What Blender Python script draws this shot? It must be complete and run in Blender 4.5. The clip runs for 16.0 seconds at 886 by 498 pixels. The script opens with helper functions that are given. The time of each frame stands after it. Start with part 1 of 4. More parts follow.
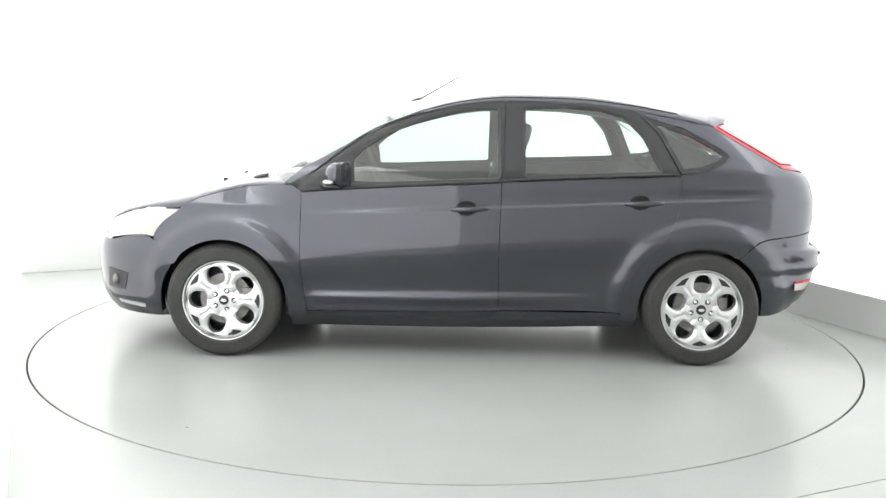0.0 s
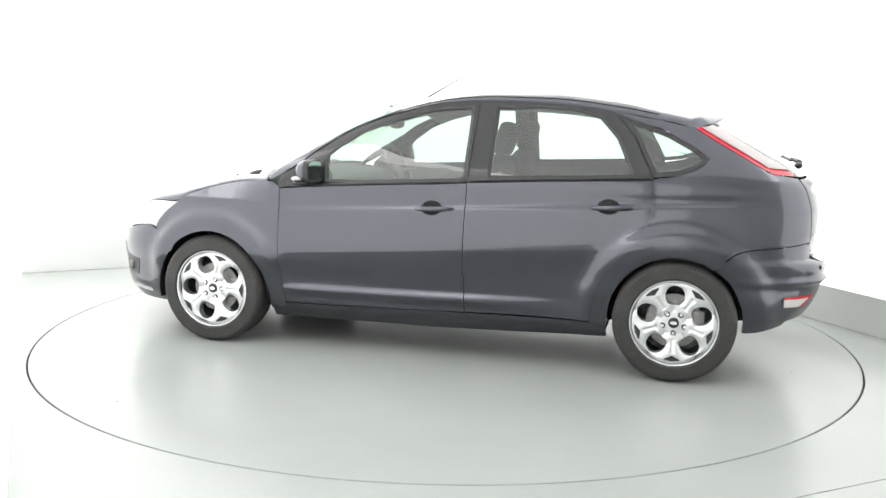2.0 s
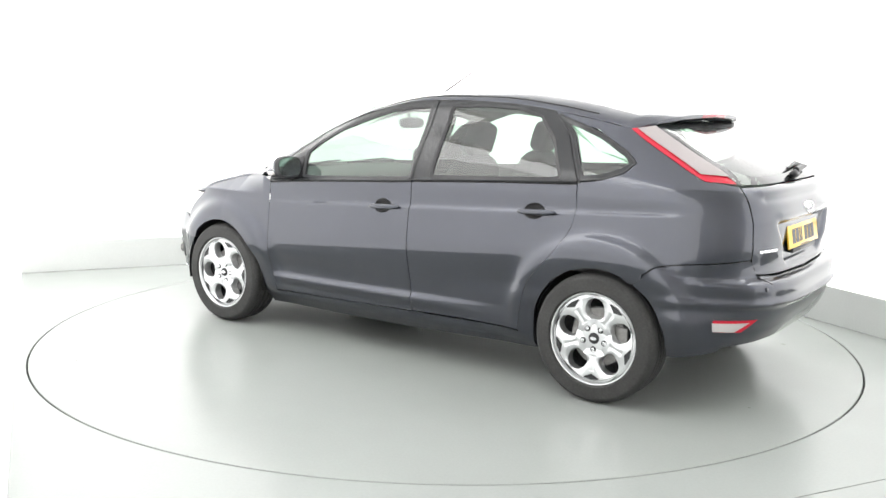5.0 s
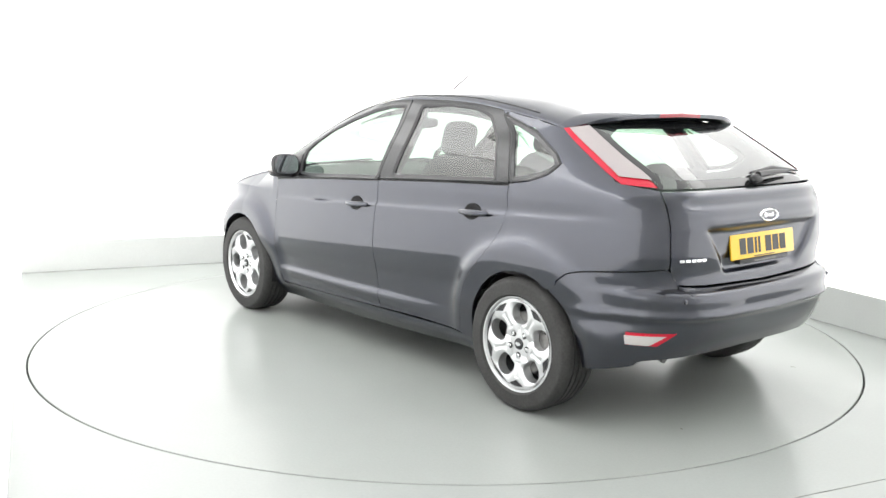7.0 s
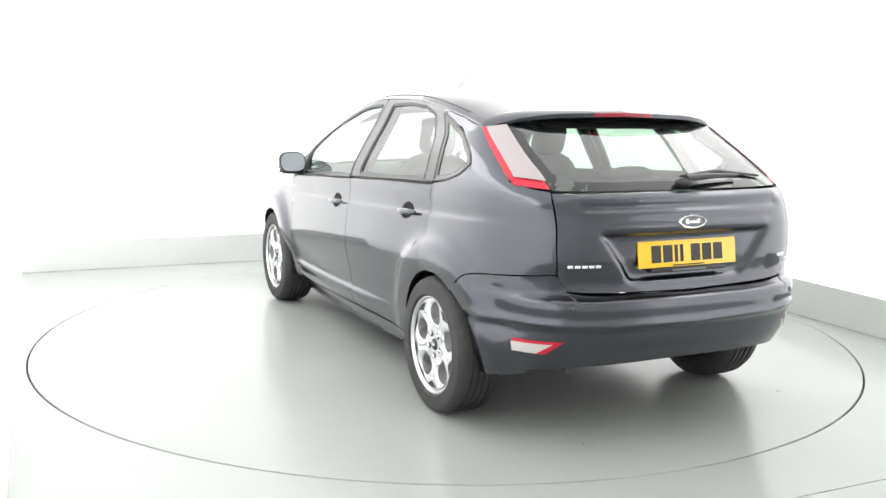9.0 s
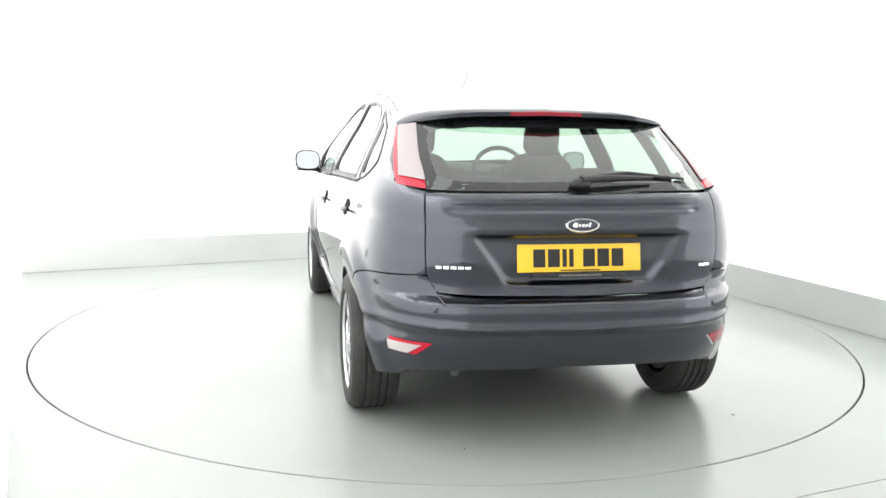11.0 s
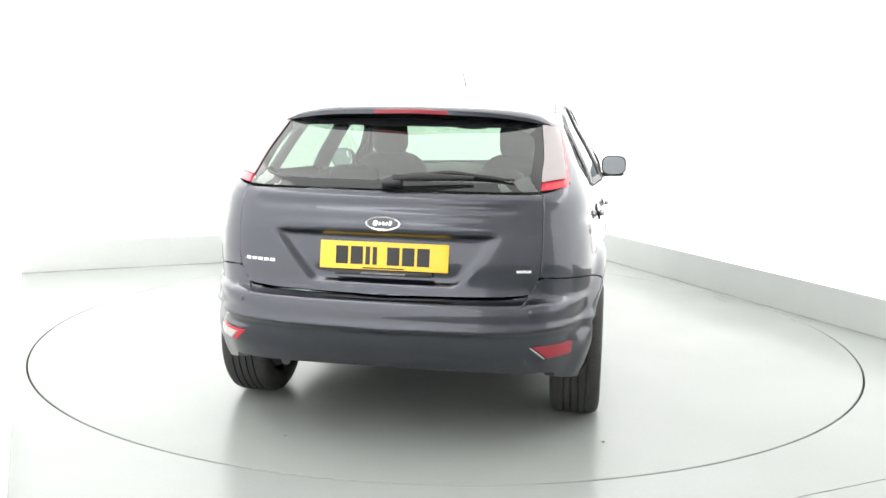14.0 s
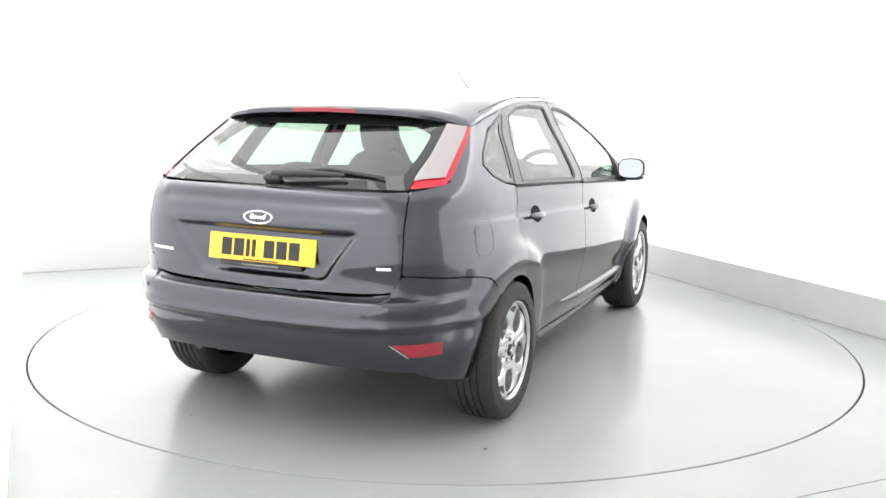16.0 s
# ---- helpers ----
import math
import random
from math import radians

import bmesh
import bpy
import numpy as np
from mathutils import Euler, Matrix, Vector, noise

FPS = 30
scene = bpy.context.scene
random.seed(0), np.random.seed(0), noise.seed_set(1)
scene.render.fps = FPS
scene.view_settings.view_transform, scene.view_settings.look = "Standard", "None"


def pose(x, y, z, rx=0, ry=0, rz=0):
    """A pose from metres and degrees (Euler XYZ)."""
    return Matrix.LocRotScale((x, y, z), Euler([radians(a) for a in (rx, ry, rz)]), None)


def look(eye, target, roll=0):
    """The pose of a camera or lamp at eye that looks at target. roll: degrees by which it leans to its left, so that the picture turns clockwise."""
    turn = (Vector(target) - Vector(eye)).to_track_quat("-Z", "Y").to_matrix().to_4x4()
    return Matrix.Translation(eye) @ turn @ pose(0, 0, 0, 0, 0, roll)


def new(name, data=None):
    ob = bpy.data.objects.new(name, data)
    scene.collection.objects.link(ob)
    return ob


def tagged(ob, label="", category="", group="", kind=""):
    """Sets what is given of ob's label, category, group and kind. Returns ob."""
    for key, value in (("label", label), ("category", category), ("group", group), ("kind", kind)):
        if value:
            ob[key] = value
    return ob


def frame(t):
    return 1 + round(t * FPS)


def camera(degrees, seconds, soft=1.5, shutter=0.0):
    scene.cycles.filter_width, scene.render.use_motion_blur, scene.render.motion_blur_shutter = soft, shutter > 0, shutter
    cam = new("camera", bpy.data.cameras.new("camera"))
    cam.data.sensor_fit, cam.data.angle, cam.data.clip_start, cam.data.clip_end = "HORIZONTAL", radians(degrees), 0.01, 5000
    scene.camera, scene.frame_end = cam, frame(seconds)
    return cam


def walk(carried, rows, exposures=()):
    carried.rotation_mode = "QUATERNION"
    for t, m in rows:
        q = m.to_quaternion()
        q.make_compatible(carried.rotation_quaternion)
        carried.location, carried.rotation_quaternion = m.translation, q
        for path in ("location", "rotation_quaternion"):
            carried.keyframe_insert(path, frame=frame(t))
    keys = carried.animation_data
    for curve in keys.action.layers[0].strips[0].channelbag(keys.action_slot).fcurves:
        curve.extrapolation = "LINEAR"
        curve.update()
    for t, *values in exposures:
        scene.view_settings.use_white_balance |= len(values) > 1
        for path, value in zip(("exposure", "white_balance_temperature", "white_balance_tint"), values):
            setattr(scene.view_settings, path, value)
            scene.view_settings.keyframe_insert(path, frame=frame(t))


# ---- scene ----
# ---- camera: stands still in the corner of the booth ----
cam = camera(51.754, 16.0, soft=1.5)
EYE = (0.0, -5.6955, 1.4131)
PITCH, YAW, ROLL = -0.15727, -0.00441, 0.01794
AIM = (EYE[0] + math.sin(YAW) * math.cos(PITCH), EYE[1] + math.cos(YAW) * math.cos(PITCH), EYE[2] + math.sin(PITCH))
VIEW = look(EYE, AIM, roll=math.degrees(ROLL))
walk(cam, [(0.0, VIEW), (16.0, VIEW)], exposures=[(0.0, 0.0), (16.0, 0.0)])

# ---- light: a photo booth of backlit white fabric, walls and ceiling ----
WALL_PANEL_GLOW, MIDDLE_PANEL_GLOW, FABRIC_GLOW = 3.6, 0.90, 1.42
world = bpy.data.worlds.new("booth_world")
world.use_nodes = True
world.node_tree.nodes["Background"].inputs[0].default_value = (0.9, 0.95, 1.0, 1)
world.node_tree.nodes["Background"].inputs[1].default_value = 0.2
scene.world = world


# ---- materials ----
def material(name, colour, rough=0.5, metal=0.0, coat=0.0, coat_rough=0.03, grain=0.0, grain_scale=60.0, stain=0.0, stain_scale=2.0,
             bump=0.0, bump_scale=200.0, rough_vary=0.0, spec=0.5, coat_ior=1.6, edge=1.0):
    m = bpy.data.materials.new(name)
    m.use_nodes = True
    nt = m.node_tree
    b = nt.nodes["Principled BSDF"]
    b.inputs["Base Color"].default_value = (*colour, 1)
    b.inputs["Roughness"].default_value = rough
    b.inputs["Metallic"].default_value = metal
    b.inputs["Coat Weight"].default_value = coat
    b.inputs["Coat Roughness"].default_value = coat_rough
    b.inputs["Coat IOR"].default_value = coat_ior
    b.inputs["Specular Tint"].default_value = (edge, edge, edge, 1)
    b.inputs["Specular IOR Level"].default_value = spec
    tex = nt.nodes.new("ShaderNodeTexCoord")

    def noise_node(scale, detail=4):
        n = nt.nodes.new("ShaderNodeTexNoise")
        n.inputs["Scale"].default_value, n.inputs["Detail"].default_value = scale, detail
        nt.links.new(tex.outputs["Object"], n.inputs["Vector"])
        return n
    source = None
    for amount, scale in ((grain, grain_scale), (stain, stain_scale)):
        if amount:
            n = noise_node(scale)
            ramp = nt.nodes.new("ShaderNodeMapRange")
            ramp.inputs["From Min"].default_value, ramp.inputs["From Max"].default_value = 0.3, 0.7
            ramp.inputs["To Min"].default_value, ramp.inputs["To Max"].default_value = 1 - amount, 1 + amount
            nt.links.new(n.outputs["Fac"], ramp.inputs["Value"])
            mix = nt.nodes.new("ShaderNodeVectorMath")
            mix.operation = "SCALE"
            if source is None:
                mix.inputs[0].default_value = colour
            else:
                nt.links.new(source, mix.inputs[0])
            nt.links.new(ramp.outputs["Result"], mix.inputs["Scale"])
            source = mix.outputs[0]
    if source is not None:
        nt.links.new(source, b.inputs["Base Color"])
    if rough_vary:
        n = noise_node(stain_scale * 1.7)
        ramp = nt.nodes.new("ShaderNodeMapRange")
        ramp.inputs["To Min"].default_value, ramp.inputs["To Max"].default_value = rough - rough_vary, rough + rough_vary
        nt.links.new(n.outputs["Fac"], ramp.inputs["Value"])
        nt.links.new(ramp.outputs["Result"], b.inputs["Roughness"])
    if bump:
        n = noise_node(bump_scale)
        node = nt.nodes.new("ShaderNodeBump")
        node.inputs["Strength"].default_value, node.inputs["Distance"].default_value = bump, 0.002
        nt.links.new(n.outputs["Fac"], node.inputs["Height"])
        nt.links.new(node.outputs["Normal"], b.inputs["Normal"])
    return m


def pane_material(name, tint, base=0.08):
    """Thin glazing: clear with a tint, and a mirror gloss by Fresnel."""
    m = bpy.data.materials.new(name)
    m.use_nodes = True
    nt = m.node_tree
    nt.nodes.remove(nt.nodes["Principled BSDF"])
    out = nt.nodes["Material Output"]
    clear, gloss = nt.nodes.new("ShaderNodeBsdfTransparent"), nt.nodes.new("ShaderNodeBsdfGlossy")
    clear.inputs["Color"].default_value = (*tint, 1)
    gloss.inputs["Roughness"].default_value = 0.015
    facing, mix = nt.nodes.new("ShaderNodeLayerWeight"), nt.nodes.new("ShaderNodeMixShader")
    facing.inputs["Blend"].default_value = 0.5
    power, share = nt.nodes.new("ShaderNodeMath"), nt.nodes.new("ShaderNodeMath")
    power.operation, power.inputs[1].default_value = "POWER", 5.0
    share.operation, share.inputs[1].default_value, share.inputs[2].default_value = "MULTIPLY_ADD", 0.92, base
    nt.links.new(facing.outputs["Facing"], power.inputs[0])
    nt.links.new(power.outputs[0], share.inputs[0])
    nt.links.new(share.outputs[0], mix.inputs[0])
    nt.links.new(clear.outputs[0], mix.inputs[1])
    nt.links.new(gloss.outputs[0], mix.inputs[2])
    nt.links.new(mix.outputs[0], out.inputs["Surface"])
    return m


def glow_material(name, colour, strength):
    m = bpy.data.materials.new(name)
    m.use_nodes = True
    b = m.node_tree.nodes["Principled BSDF"]
    b.inputs["Base Color"].default_value = (0.8, 0.8, 0.8, 1)
    b.inputs["Emission Color"].default_value = (*colour, 1)
    b.inputs["Emission Strength"].default_value = strength
    return m


PAINT = material("slate_metallic_paint", (0.029, 0.0325, 0.0475), rough=0.30, metal=1.0, coat=1.0, coat_rough=0.012, coat_ior=1.70, edge=0.5, grain=0.12, grain_scale=900, stain=0.03, stain_scale=3)
FRAME_SATIN = material("gloss_black_pillar_cover", (0.016, 0.017, 0.019), rough=0.13, spec=0.5, grain=0.1, grain_scale=300)
BLACK_TRIM = material("black_satin_plastic", (0.016, 0.016, 0.018), rough=0.42, grain=0.2, grain_scale=300, bump=0.08, bump_scale=900)
BLACK_GLOSS = material("black_ceramic_band", (0.012, 0.013, 0.014), rough=0.08, grain=0.1, grain_scale=200)
RUBBER = material("tyre_rubber", (0.030, 0.0295, 0.029), rough=0.72, grain=0.25, grain_scale=90, stain=0.18, stain_scale=9, bump=0.25, bump_scale=350)
# matte black for arches and underbody, also the painted shade behind handles
LINER_AND_SHADE = material("arch_felt_and_cup_shade", (0.012, 0.012, 0.013), rough=0.95, grain=0.3, grain_scale=120)
ALLOY = material("silver_painted_alloy", (0.66, 0.67, 0.68), rough=0.28, metal=0.75, coat=0.6, grain=0.04, grain_scale=400, stain=0.05, stain_scale=12)
DARK_ALLOY = material("dark_wheel_metal", (0.10, 0.10, 0.105), rough=0.5, metal=0.7, grain=0.2, grain_scale=60)
DISC_STEEL = material("brake_disc_steel", (0.20, 0.195, 0.19), rough=0.45, metal=0.9, grain=0.2, grain_scale=40)
CHROME = material("chrome", (0.82, 0.83, 0.84), rough=0.10, metal=1.0, grain=0.03, grain_scale=80)
BADGE_BLUE = material("dark_blue_badge_enamel", (0.014, 0.018, 0.035), rough=0.15, coat=1.0, grain=0.08, grain_scale=300)
RED_LENS = material("red_lamp_lens", (0.50, 0.010, 0.032), rough=0.2, spec=0.3, coat=0.4, coat_ior=1.4, grain=0.08, grain_scale=350)
BRAKE_LENS = material("dark_red_lamp_lens", (0.31, 0.018, 0.034), rough=0.25, coat=0.3, grain=0.08, grain_scale=350)
CLEAR_LENS = material("frosted_clear_lamp_lens", (0.36, 0.325, 0.327), rough=0.35, spec=0.2, coat=0.15, coat_ior=1.4, grain=0.07, grain_scale=240, bump=0.15, bump_scale=260)
WHITE_LENS = material("clear_reversing_lens", (0.50, 0.47, 0.46), rough=0.15, coat=1.0, grain=0.06, grain_scale=260)
HEAD_LENS = material("clear_headlamp_lens", (0.42, 0.41, 0.39), rough=0.14, metal=0.15, spec=0.3, coat=0.5, coat_ior=1.4, grain=0.10, grain_scale=60)
PLATE_YELLOW = material("yellow_reflective_plate", (0.92, 0.55, 0.015), rough=0.35, coat=0.5, grain=0.03, grain_scale=300)
PLATE_BLACK = material("plate_black", (0.012, 0.012, 0.012), rough=0.4, grain=0.1, grain_scale=200)
CABIN_DARK = material("charcoal_cabin_plastic", (0.035, 0.036, 0.038), rough=0.7, grain=0.2, grain_scale=220, bump=0.1, bump_scale=700)
SEAT_CLOTH = material("charcoal_seat_cloth", (0.040, 0.041, 0.044), rough=0.95, grain=0.3, grain_scale=320, stain=0.1, stain_scale=8, bump=0.3, bump_scale=600)
HEADLINING = material("pale_grey_headlining", (0.22, 0.22, 0.22), rough=0.95, grain=0.06, grain_scale=300)
GLASS = pane_material("green_tinted_side_glass", (0.58, 0.70, 0.62), 0.11)
SCREEN_GLASS = pane_material("green_tinted_windscreen_glass", (0.58, 0.71, 0.62), 0.20)
REAR_GLASS = pane_material("green_tinted_rear_glass", (0.52, 0.64, 0.55), 0.15)
MIRROR_GLASS = material("mirror_silvering", (0.36, 0.385, 0.41), rough=0.03, metal=1.0)
FLOOR_PAINT = material("pale_grey_gloss_floor_paint", (0.335, 0.353, 0.341), spec=0.20, rough=0.22, grain=0.02, grain_scale=80, stain=0.035, stain_scale=1.3, rough_vary=0.05, bump=0.02, bump_scale=30)
TABLE_PAINT = material("pale_grey_gloss_turntable_paint", (0.330, 0.347, 0.334), spec=0.20, rough=0.22, grain=0.02, grain_scale=80, stain=0.04, stain_scale=1.1, rough_vary=0.05, bump=0.02, bump_scale=30)
WALL_WHITE = material("white_wall_paint", (0.86, 0.86, 0.83), rough=0.75, grain=0.015, grain_scale=120, stain=0.02, stain_scale=1.0)
BOARD_WHITE = material("off_white_gloss_upstand", (0.60, 0.615, 0.60), rough=0.22, grain=0.02, grain_scale=90, stain=0.04, stain_scale=1.6, rough_vary=0.06)
WALL_GREY = material("grey_wall_paint", (0.74, 0.74, 0.74), rough=0.6, grain=0.05, grain_scale=60, stain=0.08, stain_scale=1.5)
PIT = material("dark_pit", (0.03, 0.03, 0.03), rough=0.9, grain=0.3, grain_scale=20)
SCUFF = material("dark_scuff", (0.10, 0.095, 0.085), rough=0.6, grain=0.4, grain_scale=150)
FABRIC_WALL = glow_material("backlit_white_booth_fabric", (1.0, 0.995, 0.98), FABRIC_GLOW)
CEILING_LIGHT = glow_material("luminous_wall_wash_panel", (1.0, 0.995, 0.985), WALL_PANEL_GLOW)
MIDDLE_LIGHT = glow_material("luminous_ceiling_fabric", (1.0, 0.995, 0.985), MIDDLE_PANEL_GLOW)


# ---- mesh helpers ----
def mesh_object(name, verts, faces, mat, parent=None, label="", smooth=True, flip=False):
    me = bpy.data.meshes.new(name)
    me.from_pydata([tuple(v) for v in verts], [], [tuple(reversed(f)) if flip else tuple(f) for f in faces])
    me.materials.append(mat)
    me.polygons.foreach_set("use_smooth", [smooth] * len(me.polygons))
    me.update()
    if smooth:
        me.set_sharp_from_angle(angle=radians(38))
    ob = new(name, me)
    ob.parent = parent
    if label:
        tagged(ob, label)
    return ob


def part(name, bm, mat, parent, label="", smooth=True):
    me = bpy.data.meshes.new(name)
    bm.to_mesh(me)
    bm.free()
    me.materials.append(mat)
    me.polygons.foreach_set("use_smooth", [smooth] * len(me.polygons))
    if smooth:
        me.set_sharp_from_angle(angle=radians(38))
    ob = new(name, me)
    ob.parent = parent
    if label:
        tagged(ob, label)
    return ob


def block(lo, hi, bevel=0.0, segments=2, turn=None):
    bm = bmesh.new()
    bmesh.ops.create_cube(bm, size=1)
    for v in bm.verts:
        v.co = Vector([lo[i] + (v.co[i] + 0.5) * (hi[i] - lo[i]) for i in range(3)])
    if bevel:
        bmesh.ops.bevel(bm, geom=bm.edges[:], offset=bevel, segments=segments, profile=0.5, affect="EDGES")
    if turn is not None:
        bm.transform(turn)
    return bm


def cushion(centre, half, power=3.0, turn=None, nu=20, nv=12, shape=None):
    """A soft rounded block: a superellipsoid, optionally reshaped."""
    bm = bmesh.new()
    rows = []
    sg = lambda v, e: math.copysign(abs(v) ** e, v)
    e = 2 / power
    for j in range(nv + 1):
        a = -math.pi / 2 + math.pi * j / nv
        row = []
        for i in range(nu):
            b = 2 * math.pi * i / nu
            p = Vector((half[0] * sg(math.cos(a), e) * sg(math.cos(b), e), half[1] * sg(math.cos(a), e) * sg(math.sin(b), e), half[2] * sg(math.sin(a), e)))
            if shape:
                p = shape(p)
            row.append(bm.verts.new(p))
        rows.append(row)
    for j in range(nv):
        for i in range(nu):
            bm.faces.new((rows[j][i], rows[j][(i + 1) % nu], rows[j + 1][(i + 1) % nu], rows[j + 1][i]))
    bmesh.ops.remove_doubles(bm, verts=bm.verts[:], dist=1e-5)
    bm.transform((Matrix.Translation(centre)) @ (turn if turn is not None else Matrix()))
    return bm


def lathe(profile, n=64, a0=0.0, a1=2 * math.pi, closed=True):
    """Turns (radius, y) rows about the y axis."""
    verts, faces = [], []
    steps = n if closed else n + 1
    for i in range(steps):
        a = a0 + (a1 - a0) * i / n
        for r, y in profile:
            verts.append((r * math.cos(a), y, r * math.sin(a)))
    k = len(profile)
    for i in range(n):
        j = (i + 1) % steps
        for q in range(k - 1):
            faces.append((i * k + q, i * k + q + 1, j * k + q + 1, j * k + q))
    return verts, faces


def tube(points, radius, n=10):
    """A round bar along points, with closed ends."""
    verts, faces = [], []
    pts = [Vector(p) for p in points]
    for i, p in enumerate(pts):
        d = (pts[min(i + 1, len(pts) - 1)] - pts[max(i - 1, 0)]).normalized()
        side = d.cross(Vector((0, 0, 1)) if abs(d.z) < 0.9 else Vector((1, 0, 0))).normalized()
        up = side.cross(d)
        r = radius[i] if isinstance(radius, (list, tuple)) else radius
        for j in range(n):
            a = 2 * math.pi * j / n
            verts.append(p + side * (r * math.cos(a)) + up * (r * math.sin(a)))
    for i in range(len(pts) - 1):
        for j in range(n):
            faces.append((i * n + j, i * n + (j + 1) % n, (i + 1) * n + (j + 1) % n, (i + 1) * n + j))
    faces.append(tuple(range(n)))
    faces.append(tuple(range((len(pts) - 1) * n, len(pts) * n)))
    return verts, faces


# ---- the booth: a rectangle turned about the turntable's middle ----
BOOTH_TURN = 24.34
HALF_W, BACK, FRONT, HIGH = 2.50, 2.85, -5.60, 3.00
SEAM = -2.81
TABLE_R, GAP = 2.437, 0.009
BOOTH = pose(0, 0, 0, 0, 0, BOOTH_TURN)


def booth_slab(name, lo, hi, mat, label, bevel=0.0):
    ob = part(name, block(lo, hi, bevel), mat, None, smooth=False)
    ob.matrix_basis = BOOTH
    return tagged(ob, label, kind="structure")


def build_floor():
    n, depth = 240, 0.05
    verts, faces = [], []
    for i in range(n):
        a = 2 * math.pi * i / n
        c, s = math.cos(a), math.sin(a)
        k = min((HALF_W + 0.1) / abs(c) if abs(c) > 1e-9 else 1e9, ((BACK + 0.1) if s > 0 else -SEAM) / abs(s) if abs(s) > 1e-9 else 1e9)
        r = TABLE_R + GAP
        verts += [(r * c, r * s, -depth), (r * c, r * s, -0.003), ((r + 0.003) * c, (r + 0.003) * s, 0), (k * c, k * s, 0), (k * c, k * s, -depth)]
    for i in range(n):
        j = (i + 1) % n
        faces += [(i * 5 + q, i * 5 + q + 1, j * 5 + q + 1, j * 5 + q) for q in range(4)]
    # the four outer corners
    for cx, cy in ((HALF_W + 0.1, BACK + 0.1), (-HALF_W - 0.1, BACK + 0.1), (-HALF_W - 0.1, SEAM), (HALF_W + 0.1, SEAM)):
        a = math.atan2(cy, cx) % (2 * math.pi)
        i = int(a / (2 * math.pi) * n)
        j = (i + 1) % n
        verts.append((cx, cy, 0))
        faces.append((i * 5 + 3, len(verts) - 1, j * 5 + 3))
    ob = mesh_object("floor", verts, faces, FLOOR_PAINT, smooth=False)
    ob.matrix_basis = BOOTH
    tagged(ob, "pale grey glossy painted floor round the turntable", kind="structure")
    booth_slab("floor_apron", (-HALF_W - 0.1, FRONT - 0.1, -0.05), (HALF_W + 0.1, SEAM - 0.006, 0), FLOOR_PAINT, "pale grey glossy painted floor before the seam")
    rng = random.Random(9)
    for x, y, long, wide, turn in ((2.30, 0.10, 0.24, 0.010, 82), (2.32, -0.62, 0.09, 0.012, 70), (2.22, 0.75, 0.05, 0.010, 20), (1.95, -1.75, 0.035, 0.012, 40)):
        ring_pts = [(long / 2 * math.cos(k * math.pi / 8) * rng.uniform(0.8, 1.1), wide / 2 * math.sin(k * math.pi / 8) * rng.uniform(0.6, 1.3), 0.0) for k in range(16)]
        mark = mesh_object("floor_scuff", ring_pts + [(0, 0, 0.0012)], [(k, (k + 1) % 16, 16) for k in range(16)], SCUFF, ob, "short dark scuff on the floor paint")
        mark.matrix_basis = pose(x, y, 0.001, 0, 0, turn)
    booth_slab("floor_pit", (-HALF_W - 0.1, FRONT - 0.1, -0.30), (HALF_W + 0.1, BACK + 0.1, -0.25), PIT, "dark pit under the turntable")


def build_turntable():
    n = 240
    verts, faces = [], []
    for r, z in ((0.0, 0.0), (0.8, 0.0), (1.6, 0.0), (TABLE_R - 0.003, 0.0), (TABLE_R, -0.003), (TABLE_R, -0.05)):
        verts += [(r * math.cos(2 * math.pi * i / n), r * math.sin(2 * math.pi * i / n), z) for i in range(n)]
    for q in range(5):
        for i in range(n):
            j = (i + 1) % n
            faces.append((q * n + i, (q + 1) * n + i, (q + 1) * n + j, q * n + j))
    table = mesh_object("turntable", verts, faces, TABLE_PAINT, smooth=False)
    tagged(table, "pale grey glossy round turntable flush with the floor", "turntable")
    rng = random.Random(4)
    for x, y, r in ((-1.83, -0.99, 0.016), (-2.05, 0.35, 0.008), (1.1, 1.9, 0.01)):
        ring = [(x + r * rng.uniform(0.6, 1.3) * math.cos(2 * math.pi * k / 14), y + 0.6 * r * rng.uniform(0.6, 1.3) * math.sin(2 * math.pi * k / 14)) for k in range(14)]
        v = [(a, b, 0.001) for a, b in ring] + [(x, y, 0.0025)]
        mesh_object("scuff_mark", v, [(k, (k + 1) % 14, 14) for k in range(14)], SCUFF, table, "small dark scuff on the paint")
    return table


